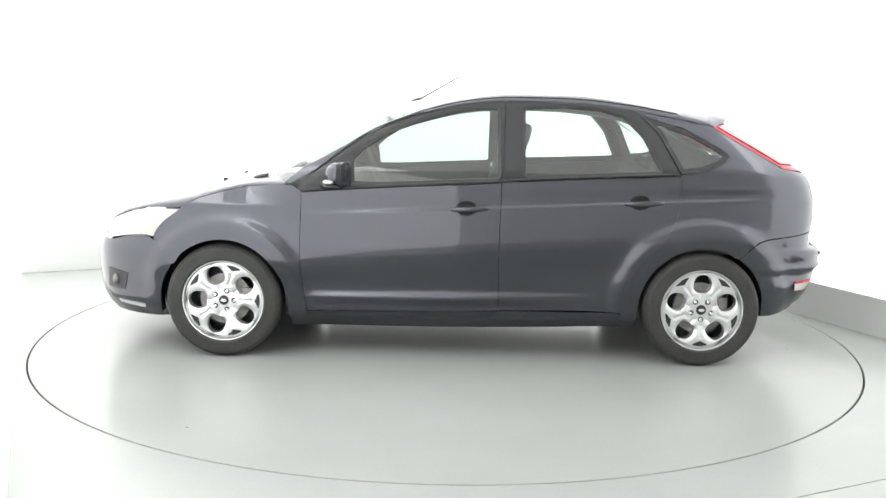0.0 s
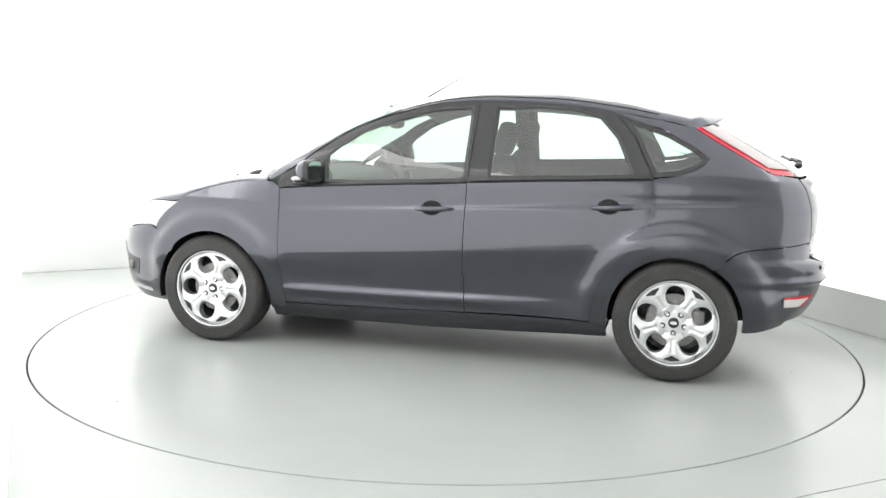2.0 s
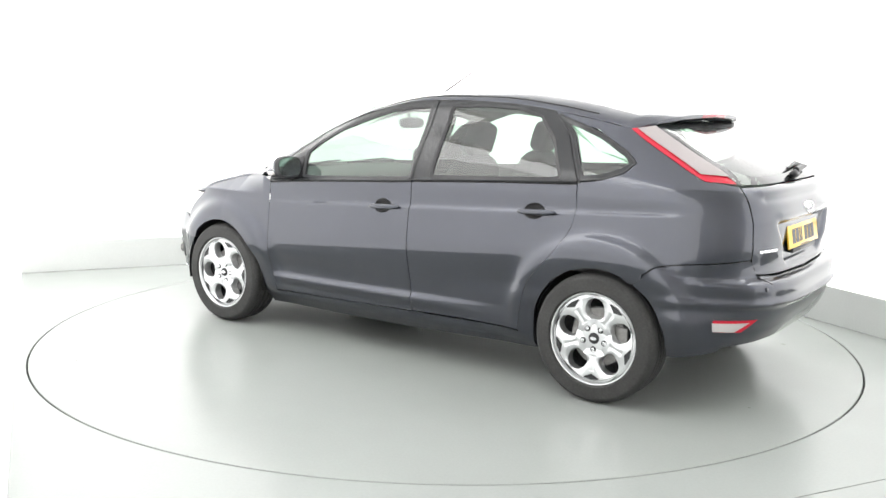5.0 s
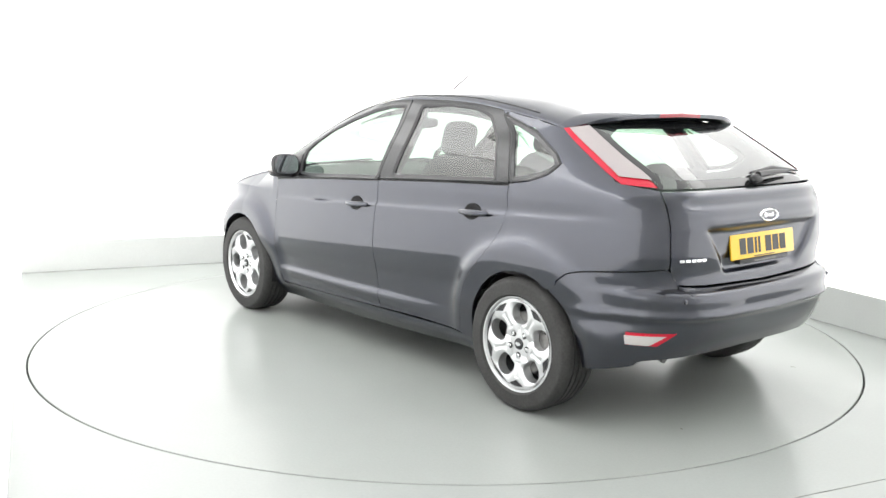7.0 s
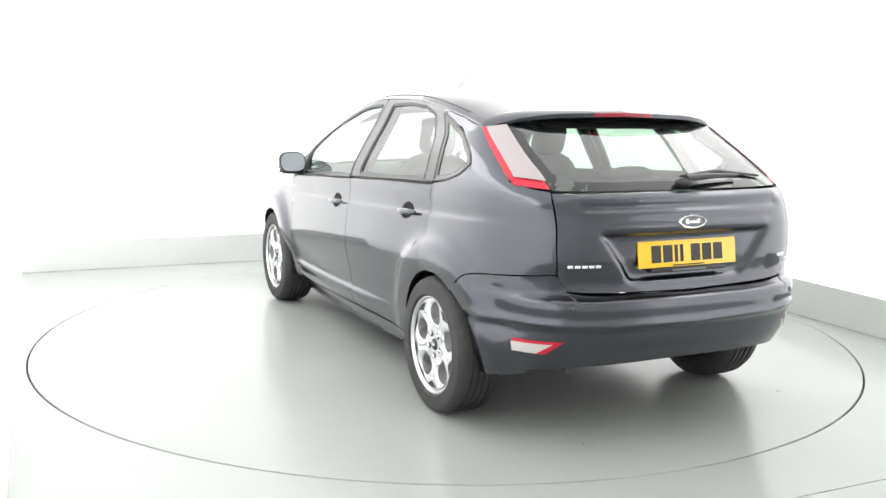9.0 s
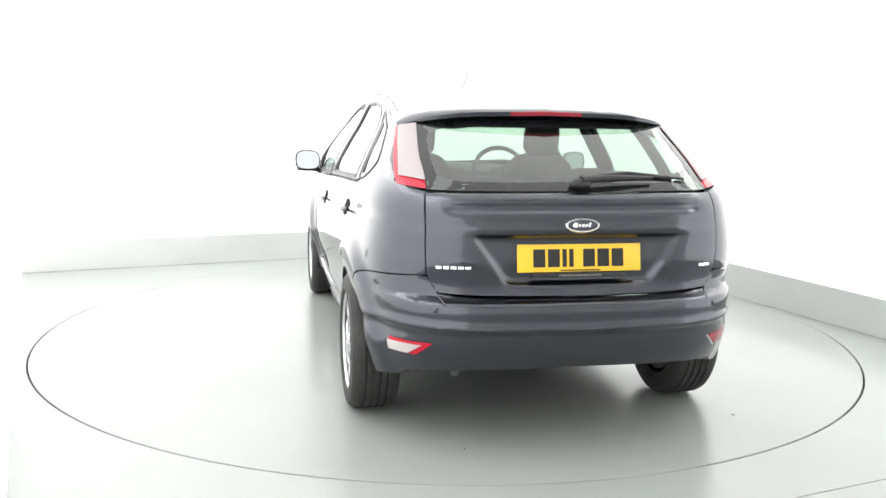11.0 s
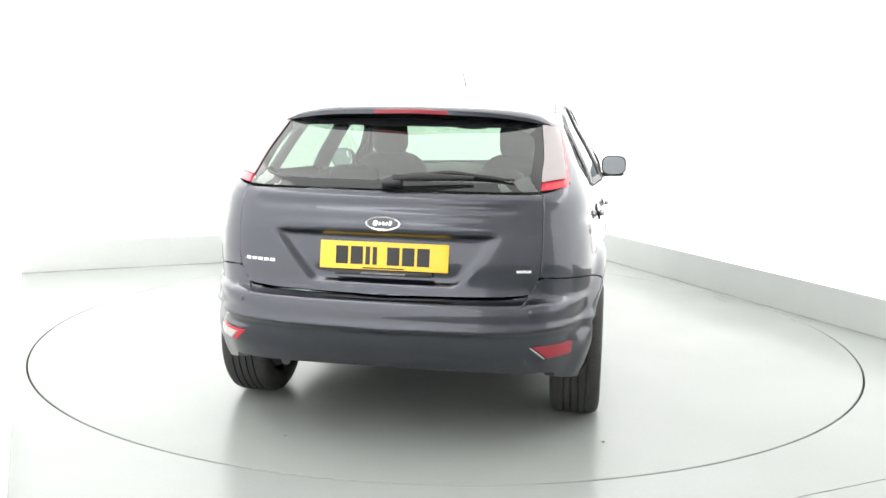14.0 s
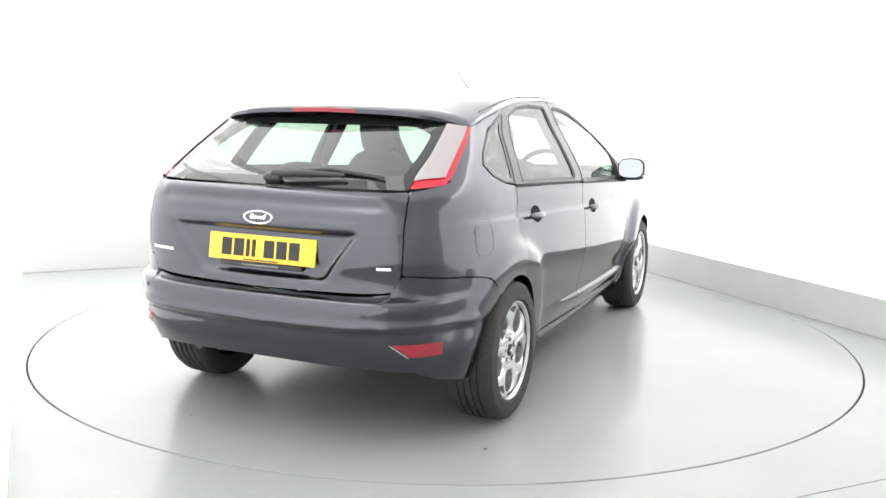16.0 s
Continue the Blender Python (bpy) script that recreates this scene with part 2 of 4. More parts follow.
def build_booth():
    build_floor()
    w, b, f, h = HALF_W, BACK, FRONT, HIGH
    booth_slab("wall_left", (-w - 0.1, f - 0.1, 0), (-w, b + 0.1, h), FABRIC_WALL, "backlit white fabric booth wall")
    booth_slab("wall_right", (w, f - 0.1, 0), (w + 0.1, b + 0.1, h), FABRIC_WALL, "backlit white fabric booth wall")
    booth_slab("wall_back", (-w, b, 0), (w, b + 0.1, h), FABRIC_WALL, "backlit white fabric booth wall")
    booth_slab("wall_front", (-w, f - 0.1, 0), (w, f, h), WALL_GREY, "plain unlit pale grey wall behind the camera")
    booth_slab("ceiling", (-w - 0.1, f - 0.1, h), (w + 0.1, b + 0.1, h + 0.1), WALL_WHITE, "plain white booth ceiling")
    # light upstand along the two far walls, standing a hair above the floor
    booth_slab("baseboard_back", (-w + 0.002, b - 0.022, 0.0025), (w - 0.024, b - 0.002, 0.247), BOARD_WHITE, "off-white glossy upstand along the wall", 0.002)
    booth_slab("baseboard_right", (w - 0.022, SEAM, 0.003), (w - 0.002, b - 0.002, 0.250), BOARD_WHITE, "off-white glossy upstand along the wall", 0.002)
    for lo, hi in (((-2.40, -3.2, 0), (-1.98, 2.75, 0)), ((1.98, -3.2, 0), (2.40, 2.75, 0)), ((-1.90, 2.33, 0), (1.90, 2.75, 0))):
        bm = block((lo[0], lo[1], h - 0.07), (hi[0], hi[1], h - 0.005), 0.006)
        light = part("ceiling_light", bm, CEILING_LIGHT, None, smooth=False)
        light.matrix_basis = BOOTH
        tagged(light, "long luminous white ceiling panel along a wall", "ceiling light", "ceiling panels")
    middle = part("ceiling_light", block((-1.86, -3.2, h - 0.07), (1.86, 2.25, h - 0.005), 0.006), MIDDLE_LIGHT, None, smooth=False)
    middle.matrix_basis = BOOTH
    tagged(middle, "broad dimmer luminous ceiling panel over the turntable", "ceiling light", "ceiling panels")


build_booth()
turntable = build_turntable()


# ---- the car's outer skin ----
def lerp_table(table, v):
    """Smooth monotone-ish interpolation through (key, value) rows."""
    if v <= table[0][0]:
        return table[0][1]
    if v >= table[-1][0]:
        return table[-1][1]
    for i in range(len(table) - 1):
        (k0, a0), (k1, a1) = table[i], table[i + 1]
        if v <= k1:
            t, h = (v - k0) / (k1 - k0), k1 - k0
            s = (a1 - a0) / h
            sl = (a0 - table[i - 1][1]) / (k0 - table[i - 1][0]) if i else s
            sr = (table[i + 2][1] - a1) / (table[i + 2][0] - k1) if i + 2 < len(table) else s
            m0 = 0.0 if sl * s <= 0 else 2 * sl * s / (sl + s)
            m1 = 0.0 if sr * s <= 0 else 2 * sr * s / (sr + s)
            return ((2 * t**3 - 3 * t * t + 1) * a0 + (t**3 - 2 * t * t + t) * h * m0
                    + (3 * t * t - 2 * t**3) * a1 + (t**3 - t * t) * h * m1)


# half width, tail, nose and windscreen by height
HALF = [(0.16, 0.745), (0.20, 0.780), (0.24, 0.812), (0.28, 0.828), (0.33, 0.832), (0.38, 0.835), (0.45, 0.845), (0.55, 0.866), (0.60, 0.876), (0.63, 0.880), (0.66, 0.8805), (0.70, 0.8785), (0.78, 0.873), (0.86, 0.866),
        (0.95, 0.856), (1.00, 0.849), (1.05, 0.837), (1.156, 0.785), (1.31, 0.695), (1.38, 0.660), (1.43, 0.632), (1.49, 0.590)]
TAIL = [(0.20, -1.90), (0.30, -1.99), (0.36, -2.04), (0.42, -2.075), (0.50, -2.100), (0.60, -2.108), (0.635, -2.098), (0.66, -2.04), (0.70, -2.036), (0.80, -2.050), (0.90, -2.050),
        (0.95, -2.040), (1.00, -2.025), (1.05, -1.995), (1.085, -1.955), (1.10, -1.935), (1.20, -1.765), (1.31, -1.560), (1.345, -1.49), (1.39, -1.40), (1.49, -1.2)]
NOSE = [(0.16, 2.15), (0.22, 2.19), (0.30, 2.22), (0.45, 2.235), (0.58, 2.22), (0.68, 2.16), (0.75, 2.075), (0.82, 1.98), (0.95, 1.90), (1.1, 1.85)]
SCREEN = [(0.90, 1.30), (1.03, 1.16), (1.143, 0.965), (1.278, 0.715), (1.36, 0.535), (1.42, 0.37), (1.49, 0.1)]
REAR_X, FRONT_X = -1.2, 1.2
WHEEL_X, WHEEL_R, AXLE_Z = 1.32, 0.318, 0.316


def taper(x):
    return 1 - 0.027 * (min(max(x, -1.2), 1.3) - 0.1) ** 2


def squircle(angle, n):
    c, s = abs(math.cos(angle)), abs(math.sin(angle))
    r = (c**n + s**n) ** (-1 / n)
    return r * s, r * c


def ramp(v):
    v = min(max(v, 0.0), 1.0)
    return v * v * (3 - 2 * v)


def swell(x, z):
    """Flared wheel arches, the crease through the handles and the ledge low on the doors."""
    out = 0.0
    for cx, reach in ((-WHEEL_X, 0.492), (WHEEL_X, 0.462)):
        r = math.hypot(x - cx, z - AXLE_Z)
        if r < 0.78:
            rise = ramp((z - 0.22) / 0.30)
            out = max(out, (0.014 + 0.027 * rise) / (1 + math.exp((r - reach) / 0.017)))
    crease = 0.857 - 0.047 * x
    if -1.80 < x < 0.95:
        above = ramp((0.998 - z) / (0.99 - crease))
        out -= 0.010 / (1 + math.exp(-(z - crease) / 0.0045)) * above * min(1.0, (x + 1.80) / 0.25, (0.95 - x) / 0.5)
    ledge = 0.376 - 0.016 * x
    if -0.90 < x < 0.92 and 0.29 < z < 0.50:
        along = ramp((x + 0.90) / 0.85) * ramp((0.92 - x) / 0.18)
        out += 0.016 * along * ramp((z - 0.295) / 0.06) / (1 + math.exp((z - ledge) / 0.0045))
    return out


def girth(x, z):
    """Half width by height; the widest line rises towards the tail."""
    hat = ramp((z - 0.40) / 0.14) * ramp((0.96 - z) / 0.14)
    return lerp_table(HALF, z + 0.065 * (min(max(x, -1.2), 1.0) + 0.1) * hat)


def shell(s, z, upper=False, inset=0.0):
    """Point of the left body side: s is x along the side and runs on round both corners."""
    b = lerp_table(HALF, z)
    xf = lerp_table(SCREEN if upper else NOSE, z)
    fx, n = (xf - 0.5, 3.0) if upper else (FRONT_X, 2.75)
    if s < REAR_X:
        q, p = squircle(REAR_X - s, 4.0)
        x = REAR_X + (lerp_table(TAIL, z) - REAR_X) * q
        turn = p
    elif s > fx:
        q, p = squircle(s - fx, n)
        x = fx + (xf - fx) * q
        turn = p
    else:
        x, p, turn = s, 1.0, 1.0
    grow = swell(x, z) * turn if z < 1.0 else 0.0
    if not upper and x > 0.95:
        grow -= 1.1 * max(0.0, z - 0.85) * min(1.0, (x - 0.95) / 0.25)
    b = b if upper else girth(x, z)
    y = b * taper(x) * p + grow - inset * turn
    if s < REAR_X:
        x += inset * (1 - turn)
    elif s > fx:
        x -= inset * (1 - turn)
    return (x, y, z)


def s_of_x(x, z, upper=False):
    xf = lerp_table(SCREEN if upper else NOSE, z)
    fx, n = (xf - 0.5, 3.0) if upper else (FRONT_X, 2.75)
    if x < REAR_X:
        q = min((x - REAR_X) / (lerp_table(TAIL, z) - REAR_X), 1.0)
        return REAR_X - math.atan2(q, (1 - q**4) ** 0.25)
    if x > fx:
        q = min((x - fx) / (xf - fx), 1.0)
        return fx + math.atan2(q, (1 - q**n) ** (1 / n))
    return x


def s_of_y(y, z):
    """The same, on the tail, from the distance to the middle."""
    p = min(y / (lerp_table(HALF, z) * 0.9544), 1.0)
    return REAR_X - math.atan2((1 - p**4) ** 0.25, p)

def spot(p, upper=False):
    """(x, z), ("y", y, z) or ("s", s, z) to the shell's own (s, z)."""
    if p[0] == "y":
        return (s_of_y(p[1], p[2]), p[2])
    if p[0] == "s":
        return (p[1], p[2])
    return (s_of_x(p[0], p[1], upper), p[1])


def spline(points, n):
    """n + 1 points along a smooth curve through the given ones, evenly by length."""
    pts = [np.array(p, float) for p in points]
    if len(pts) > 2:
        ext = [2 * pts[0] - pts[1]] + pts + [2 * pts[-1] - pts[-2]]
        dense = []
        for i in range(1, len(ext) - 2):
            a, b, c, d = ext[i - 1:i + 3]
            for k in range(12):
                t = k / 12
                dense.append(0.5 * (2 * b + (c - a) * t + (2 * a - 5 * b + 4 * c - d) * t * t + (3 * b - a - 3 * c + d) * t**3))
        dense.append(pts[-1])
        pts = dense
    seg = [0.0]
    for a, b in zip(pts, pts[1:]):
        seg.append(seg[-1] + float(np.linalg.norm(b - a)))
    out = []
    for i in range(n + 1):
        t = seg[-1] * i / n
        k = max(j for j in range(len(pts)) if seg[j] <= t + 1e-9)
        k = min(k, len(pts) - 2)
        f = (t - seg[k]) / max(seg[k + 1] - seg[k], 1e-9)
        out.append(pts[k] + (pts[k + 1] - pts[k]) * min(f, 1))
    return out


SHUT = 0.0016


def patch(bottom, top, rear, front, upper=False, nu=28, nv=18, inset=0.0, gaps="btrf", depth=0.022, shift=None):
    """A body panel between four edges given on the shell; bottom and top run from rear to front. Its free edges turn inwards."""
    B, T = spline([spot(p, upper) for p in bottom], nu), spline([spot(p, upper) for p in top], nu)
    R, F = spline([spot(p, upper) for p in rear], nv), spline([spot(p, upper) for p in front], nv)
    uv = []
    for j in range(nv + 1):
        v = j / nv
        for i in range(nu + 1):
            u = i / nu
            q = (1 - v) * B[i] + v * T[i] + (1 - u) * R[j] + u * F[j] - ((1 - u) * (1 - v) * B[0] + u * (1 - v) * B[-1] + (1 - u) * v * T[0] + u * v * T[-1])
            uv.append(q)
    idx = lambda i, j: j * (nu + 1) + i
    pos = lambda q, d: shell(float(q[0]), float(q[1]), upper, d)
    verts = []
    for q in uv:
        p = Vector(pos(q, inset))
        verts.append(p + shift(p) if shift else p)
    faces = [(idx(i, j), idx(i + 1, j), idx(i + 1, j + 1), idx(i, j + 1)) for j in range(nv) for i in range(nu)]
    edges = {"b": [(idx(i, 0), idx(i, 1)) for i in range(nu + 1)], "t": [(idx(i, nv), idx(i, nv - 1)) for i in range(nu + 1)],
             "r": [(idx(0, j), idx(1, j)) for j in range(nv + 1)], "f": [(idx(nu, j), idx(nu - 1, j)) for j in range(nv + 1)]}
    base = [v.copy() for v in verts]
    for key in gaps:
        for a, b in edges[key]:
            d = base[b] - base[a]
            if d.length > 1e-6:
                verts[a] = verts[a] + d.normalized() * min(SHUT, d.length * 0.4)
    for key in gaps:
        ring = []
        for a, b in edges[key]:
            q = uv[a]
            p = Vector(pos(q, inset + depth))
            p = p + shift(Vector(base[a])) if shift else p
            ring.append(len(verts))
            verts.append(p + (verts[a] - base[a]))
        line = [a for a, _ in edges[key]]
        for k in range(len(line) - 1):
            faces.append((line[k], line[k + 1], ring[k + 1], ring[k]))
    return verts, faces


def joined(*pieces):
    verts, faces = [], []
    for v, f in pieces:
        n = len(verts)
        verts += list(v)
        faces += [tuple(a + n for a in q) for q in f]
    return verts, faces


def sided(piece, side):
    """The piece on the left (1) or mirrored to the right (-1)."""
    v, f = piece
    return [(p[0], p[1] * side, p[2]) for p in v], ([tuple(reversed(q)) for q in f] if side < 0 else f)


def both(piece):
    return joined(sided(piece, 1), sided(piece, -1))


def soften(loop, times=2):
    for _ in range(times):
        out = []
        for i, p in enumerate(loop):
            q = loop[(i + 1) % len(loop)]
            out += [(0.75 * p[0] + 0.25 * q[0], 0.75 * p[1] + 0.25 * q[1]), (0.25 * p[0] + 0.75 * q[0], 0.25 * p[1] + 0.75 * q[1])]
        loop = out
    return loop


def divided(loop, parts=3):
    out = []
    for i, p in enumerate(loop):
        q = loop[(i + 1) % len(loop)]
        out += [(p[0] + (q[0] - p[0]) * k / parts, p[1] + (q[1] - p[1]) * k / parts) for k in range(parts)]
    return out


def shrunk(loop, by):
    """The loop moved inwards by a distance."""
    n = len(loop)
    area = sum(loop[i][0] * loop[(i + 1) % n][1] - loop[(i + 1) % n][0] * loop[i][1] for i in range(n))
    sign = 1 if area > 0 else -1
    out = []
    for i in range(n):
        a, p, b = loop[i - 1], loop[i], loop[(i + 1) % n]
        t = Vector((b[0] - a[0], b[1] - a[1])).normalized()
        out.append((p[0] - t.y * by * sign, p[1] + t.x * by * sign))
    return out


def ring(outer, inner, rows=3, lift=0.0, inner_lift=None, upper=True, depth=0.02):
    """A frame on the shell between two loops of (x, z); both rims turn inwards."""
    n = len(outer)
    verts, faces = [], []
    inner_lift = lift if inner_lift is None else inner_lift
    levels = [(0, -depth)] + [(k / rows, None) for k in range(rows + 1)] + [(1, -depth)]
    for k, sink in levels:
        for a, b in zip(outer, inner):
            x, z = a[0] + (b[0] - a[0]) * k, a[1] + (b[1] - a[1]) * k
            l = lift + (inner_lift - lift) * k + (sink or 0)
            verts.append(shell(s_of_x(x, z, upper), z, upper, -l))
    for r in range(len(levels) - 1):
        for i in range(n):
            j = (i + 1) % n
            faces.append((r * n + i, r * n + j, (r + 1) * n + j, (r + 1) * n + i))
    return verts, faces


def pane(loop, lift=0.0, upper=True, rows=5):
    """A window pane inside a loop of (x, z), following the shell."""
    n = len(loop)
    cx, cz = sum(p[0] for p in loop) / n, sum(p[1] for p in loop) / n
    verts, faces = [], []
    for k in range(rows):
        f = 1 - k / rows
        for x, z in loop:
            x, z = cx + (x - cx) * f, cz + (z - cz) * f
            verts.append(shell(s_of_x(x, z, upper), z, upper, -lift))
    verts.append(shell(s_of_x(cx, cz, upper), cz, upper, -lift))
    for r in range(rows - 1):
        for i in range(n):
            j = (i + 1) % n
            faces.append((r * n + i, r * n + j, (r + 1) * n + j, (r + 1) * n + i))
    faces += [((rows - 1) * n + i, (rows - 1) * n + (i + 1) % n, rows * n) for i in range(n)]
    return verts, faces


# ---- the car ----
car = new("car")
car.empty_display_size = 0.3
tagged(car, "dark slate-grey metallic five-door hatchback parked on the turntable", "car")


def mate(name, piece, mat, parent=None, label="", smooth=True):
    return mesh_object(name, piece[0], piece[1], mat, parent or car, label, smooth)


def arch(cx, r, a0, a1, n=9):
    """Points along a wheel arch's lip, by angle from the front."""
    return [(cx + r * math.cos(math.radians(a0 + (a1 - a0) * k / (n - 1))), AXLE_Z + r * math.sin(math.radians(a0 + (a1 - a0) * k / (n - 1)))) for k in range(n)]


ARCH_R = 0.345
RAIL = [(-1.345, 1.322), (-1.20, 1.352), (-0.95, 1.393), (-0.70, 1.424), (-0.40, 1.437), (-0.094, 1.430), (0.103, 1.399), (0.301, 1.345), (0.34, 1.330)]
DOOR_REAR = [(-0.880, 0.285), (-0.905, 0.42), (-0.961, 0.562), (-1.099, 0.717), (-1.166, 0.833), (-1.182, 0.93), (-1.177, 1.046)]
TAILGATE_Y = 0.618


def doors(side):
    # front door
    skin = patch([(-0.2035, 0.285), (0.30, 0.272), (0.862, 0.260)], [(-0.2055, 0.997), (0.311, 0.969), (0.756, 0.937), (0.886, 0.924)],
                 [(-0.2035, 0.285), (-0.1955, 0.61), (-0.2055, 0.997)], [(0.862, 0.260), (0.892, 0.55), (0.886, 0.924)], nu=44, nv=120)
    door = mate("front_door", sided(skin, side), PAINT)
    outer = [(-0.207, 1.006), (-0.222, 1.434), (-0.05, 1.425), (0.103, 1.395), (0.301, 1.339), (0.497, 1.259), (0.700, 1.125), (0.885, 0.975), (0.895, 0.936), (0.62, 0.955)]
    glass = [(-0.188, 1.018), (-0.186, 1.398), (-0.045, 1.391), (0.085, 1.368), (0.255, 1.317), (0.425, 1.252), (0.555, 1.168), (0.608, 1.118), (0.600, 0.985), (0.45, 0.985)]
    window_kit(door, outer, glass, side, 0.010)
    strip = ring(soften([(-0.20, 0.992), (-0.20, 1.012), (0.30, 0.986), (0.60, 0.966), (0.88, 0.942), (0.885, 0.926), (0.60, 0.947), (0.30, 0.967)], 1),
                 soften([(-0.19, 0.998), (-0.19, 1.006), (0.30, 0.980), (0.60, 0.960), (0.87, 0.937), (0.875, 0.931), (0.60, 0.953), (0.30, 0.973)], 1), 2, 0.002, 0.006)
    mate("belt_moulding", sided(strip, side), BLACK_TRIM, door, "black rubber belt moulding")
    handle(door, -0.020, 0.855, side)
    mate("door_card", sided(patch([(-0.19, 0.30), (0.84, 0.30)], [(-0.195, 0.99), (0.87, 0.93)], [(-0.19, 0.30), (-0.195, 0.99)], [(0.84, 0.30), (0.87, 0.93)], nu=8, nv=8, inset=0.075, gaps="t", depth=-0.05), side), CABIN_DARK, door)
    wing_mirror(door, side)
    # rear door
    skin = patch([(-0.880, 0.285), (-0.55, 0.292), (-0.2045, 0.287)], [(-1.176, 1.043), (-0.70, 1.024), (-0.2065, 0.998)],
                 DOOR_REAR[:-1] + [(-1.176, 1.043)], [(-0.2045, 0.287), (-0.1965, 0.61), (-0.2065, 0.998)], nu=44, nv=120)
    door = mate("rear_door", sided(skin, side), PAINT)
    outer = [(-0.213, 1.010), (-0.229, 1.434), (-0.55, 1.434), (-0.78, 1.416), (-0.955, 1.391), (-1.066, 1.266), (-1.174, 1.054), (-0.70, 1.033)]
    glass = [(-0.325, 1.035), (-0.330, 1.402), (-0.56, 1.410), (-0.75, 1.396), (-0.880, 1.360), (-0.985, 1.250), (-1.075, 1.068), (-0.70, 1.050)]
    window_kit(door, outer, glass, side, 0.010)
    strip = ring(soften([(-0.215, 0.998), (-0.215, 1.018), (-0.70, 1.042), (-1.168, 1.064), (-1.170, 1.046), (-0.70, 1.024)], 1),
                 soften([(-0.225, 1.004), (-0.225, 1.012), (-0.70, 1.036), (-1.160, 1.058), (-1.160, 1.052), (-0.70, 1.030)], 1), 2, 0.002, 0.006)
    mate("belt_moulding", sided(strip, side), BLACK_TRIM, door, "black rubber belt moulding")
    handle(door, -0.965, 0.900, side)
    mate("door_card", sided(patch([(-0.86, 0.31), (-0.22, 0.31)], [(-1.15, 1.04), (-0.22, 0.99)], [(-0.86, 0.31), (-0.95, 0.56), (-1.15, 1.04)], [(-0.22, 0.31), (-0.22, 0.99)], nu=8, nv=8, inset=0.075, gaps="t", depth=-0.05), side), CABIN_DARK, door)
    # quarter window behind the rear door
    outer = [(-1.181, 1.064), (-1.074, 1.272), (-0.966, 1.376), (-1.110, 1.331), (-1.250, 1.280), (-1.395, 1.203), (-1.445, 1.158), (-1.395, 1.110), (-1.30, 1.078)]
    loop = soften(divided(outer, 6), 2)
    inner = shrunk(loop, 0.022)
    frame_ob = mate("quarter_window", sided(ring(loop, inner, 2, 0.002, 0.000), side), FRAME_SATIN, car, "fixed rear quarter window with a black band")
    mate("pane", sided(pane(shrunk(loop, 0.018), -0.004), side), GLASS, frame_ob, "green-tinted glass")
    mate("bright_edge", sided(ring(shrunk(loop, -0.004), shrunk(loop, 0.004), 2, 0.004), side), BLACK_TRIM, frame_ob, "black rubber seal")


def window_kit(door, outer, glass, side, seal):
    o, g = soften(divided(outer, 8), 2), soften(divided(glass, 8), 2)
    mate("window_frame", sided(ring(o, shrunk(g, -seal), 3, 0.0), side), FRAME_SATIN, door, "gloss black window frame")
    mate("seal", sided(ring(shrunk(g, -seal), shrunk(g, 0.006), 2, 0.002, -0.004), side), BLACK_TRIM, door, "black rubber window seal")
    mate("pane", sided(pane(g, -0.009), side), GLASS, door, "green-tinted window glass")
    # black strip added behind the gaps in place of their shade
    mate("gap_backing", sided(ring(shrunk(o, -0.016), shrunk(o, 0.008), 1, -0.008, depth=0.01), side), BLACK_TRIM, door, "black backing strip that darkens the gap round the frame")


def handle(door, x, z, side):
    y = shell(x, z)[1]
    # near-black disc on the skin: the handle cup's shade, painted
    verts, faces = [], []
    n = 28
    for k, (f, d) in enumerate(((1.0, 0.001), (0.95, 0.0045), (0.85, 0.003), (0.4, 0.0022))):
        for i in range(n):
            a = 2 * math.pi * i / n
            px, pz = x + 0.005 + 0.058 * f * math.cos(a), z + 0.002 + 0.040 * f * math.sin(a)
            p = shell(px, pz)
            verts.append((p[0], (p[1] + d) * side, p[2]))
    for r in range(3):
        for i in range(n):
            j = (i + 1) % n
            faces.append((r * n + i, r * n + j, (r + 1) * n + j, (r + 1) * n + i))
    faces.append(tuple(range(3 * n, 4 * n)))
    mesh_object("handle_cup_shade", verts, faces, LINER_AND_SHADE, door, "near-black raised disc painting the shade behind the handle")

    def bow(p):
        t = p.x / 0.108
        p.y += 0.016 * (1 - t * t)
        p.z += -0.047 * p.x
        return p
    bm = cushion((x - 0.015, (y + 0.012) * side, z), (0.108, 0.010, 0.014), 3.0, None, 28, 10, bow if side > 0 else (lambda p: Vector((p.x, p.y - 0.016 * (1 - (p.x / 0.108) ** 2), p.z - 0.047 * p.x))))
    part("door_handle", bm, PAINT, door, "body-coloured pull handle")


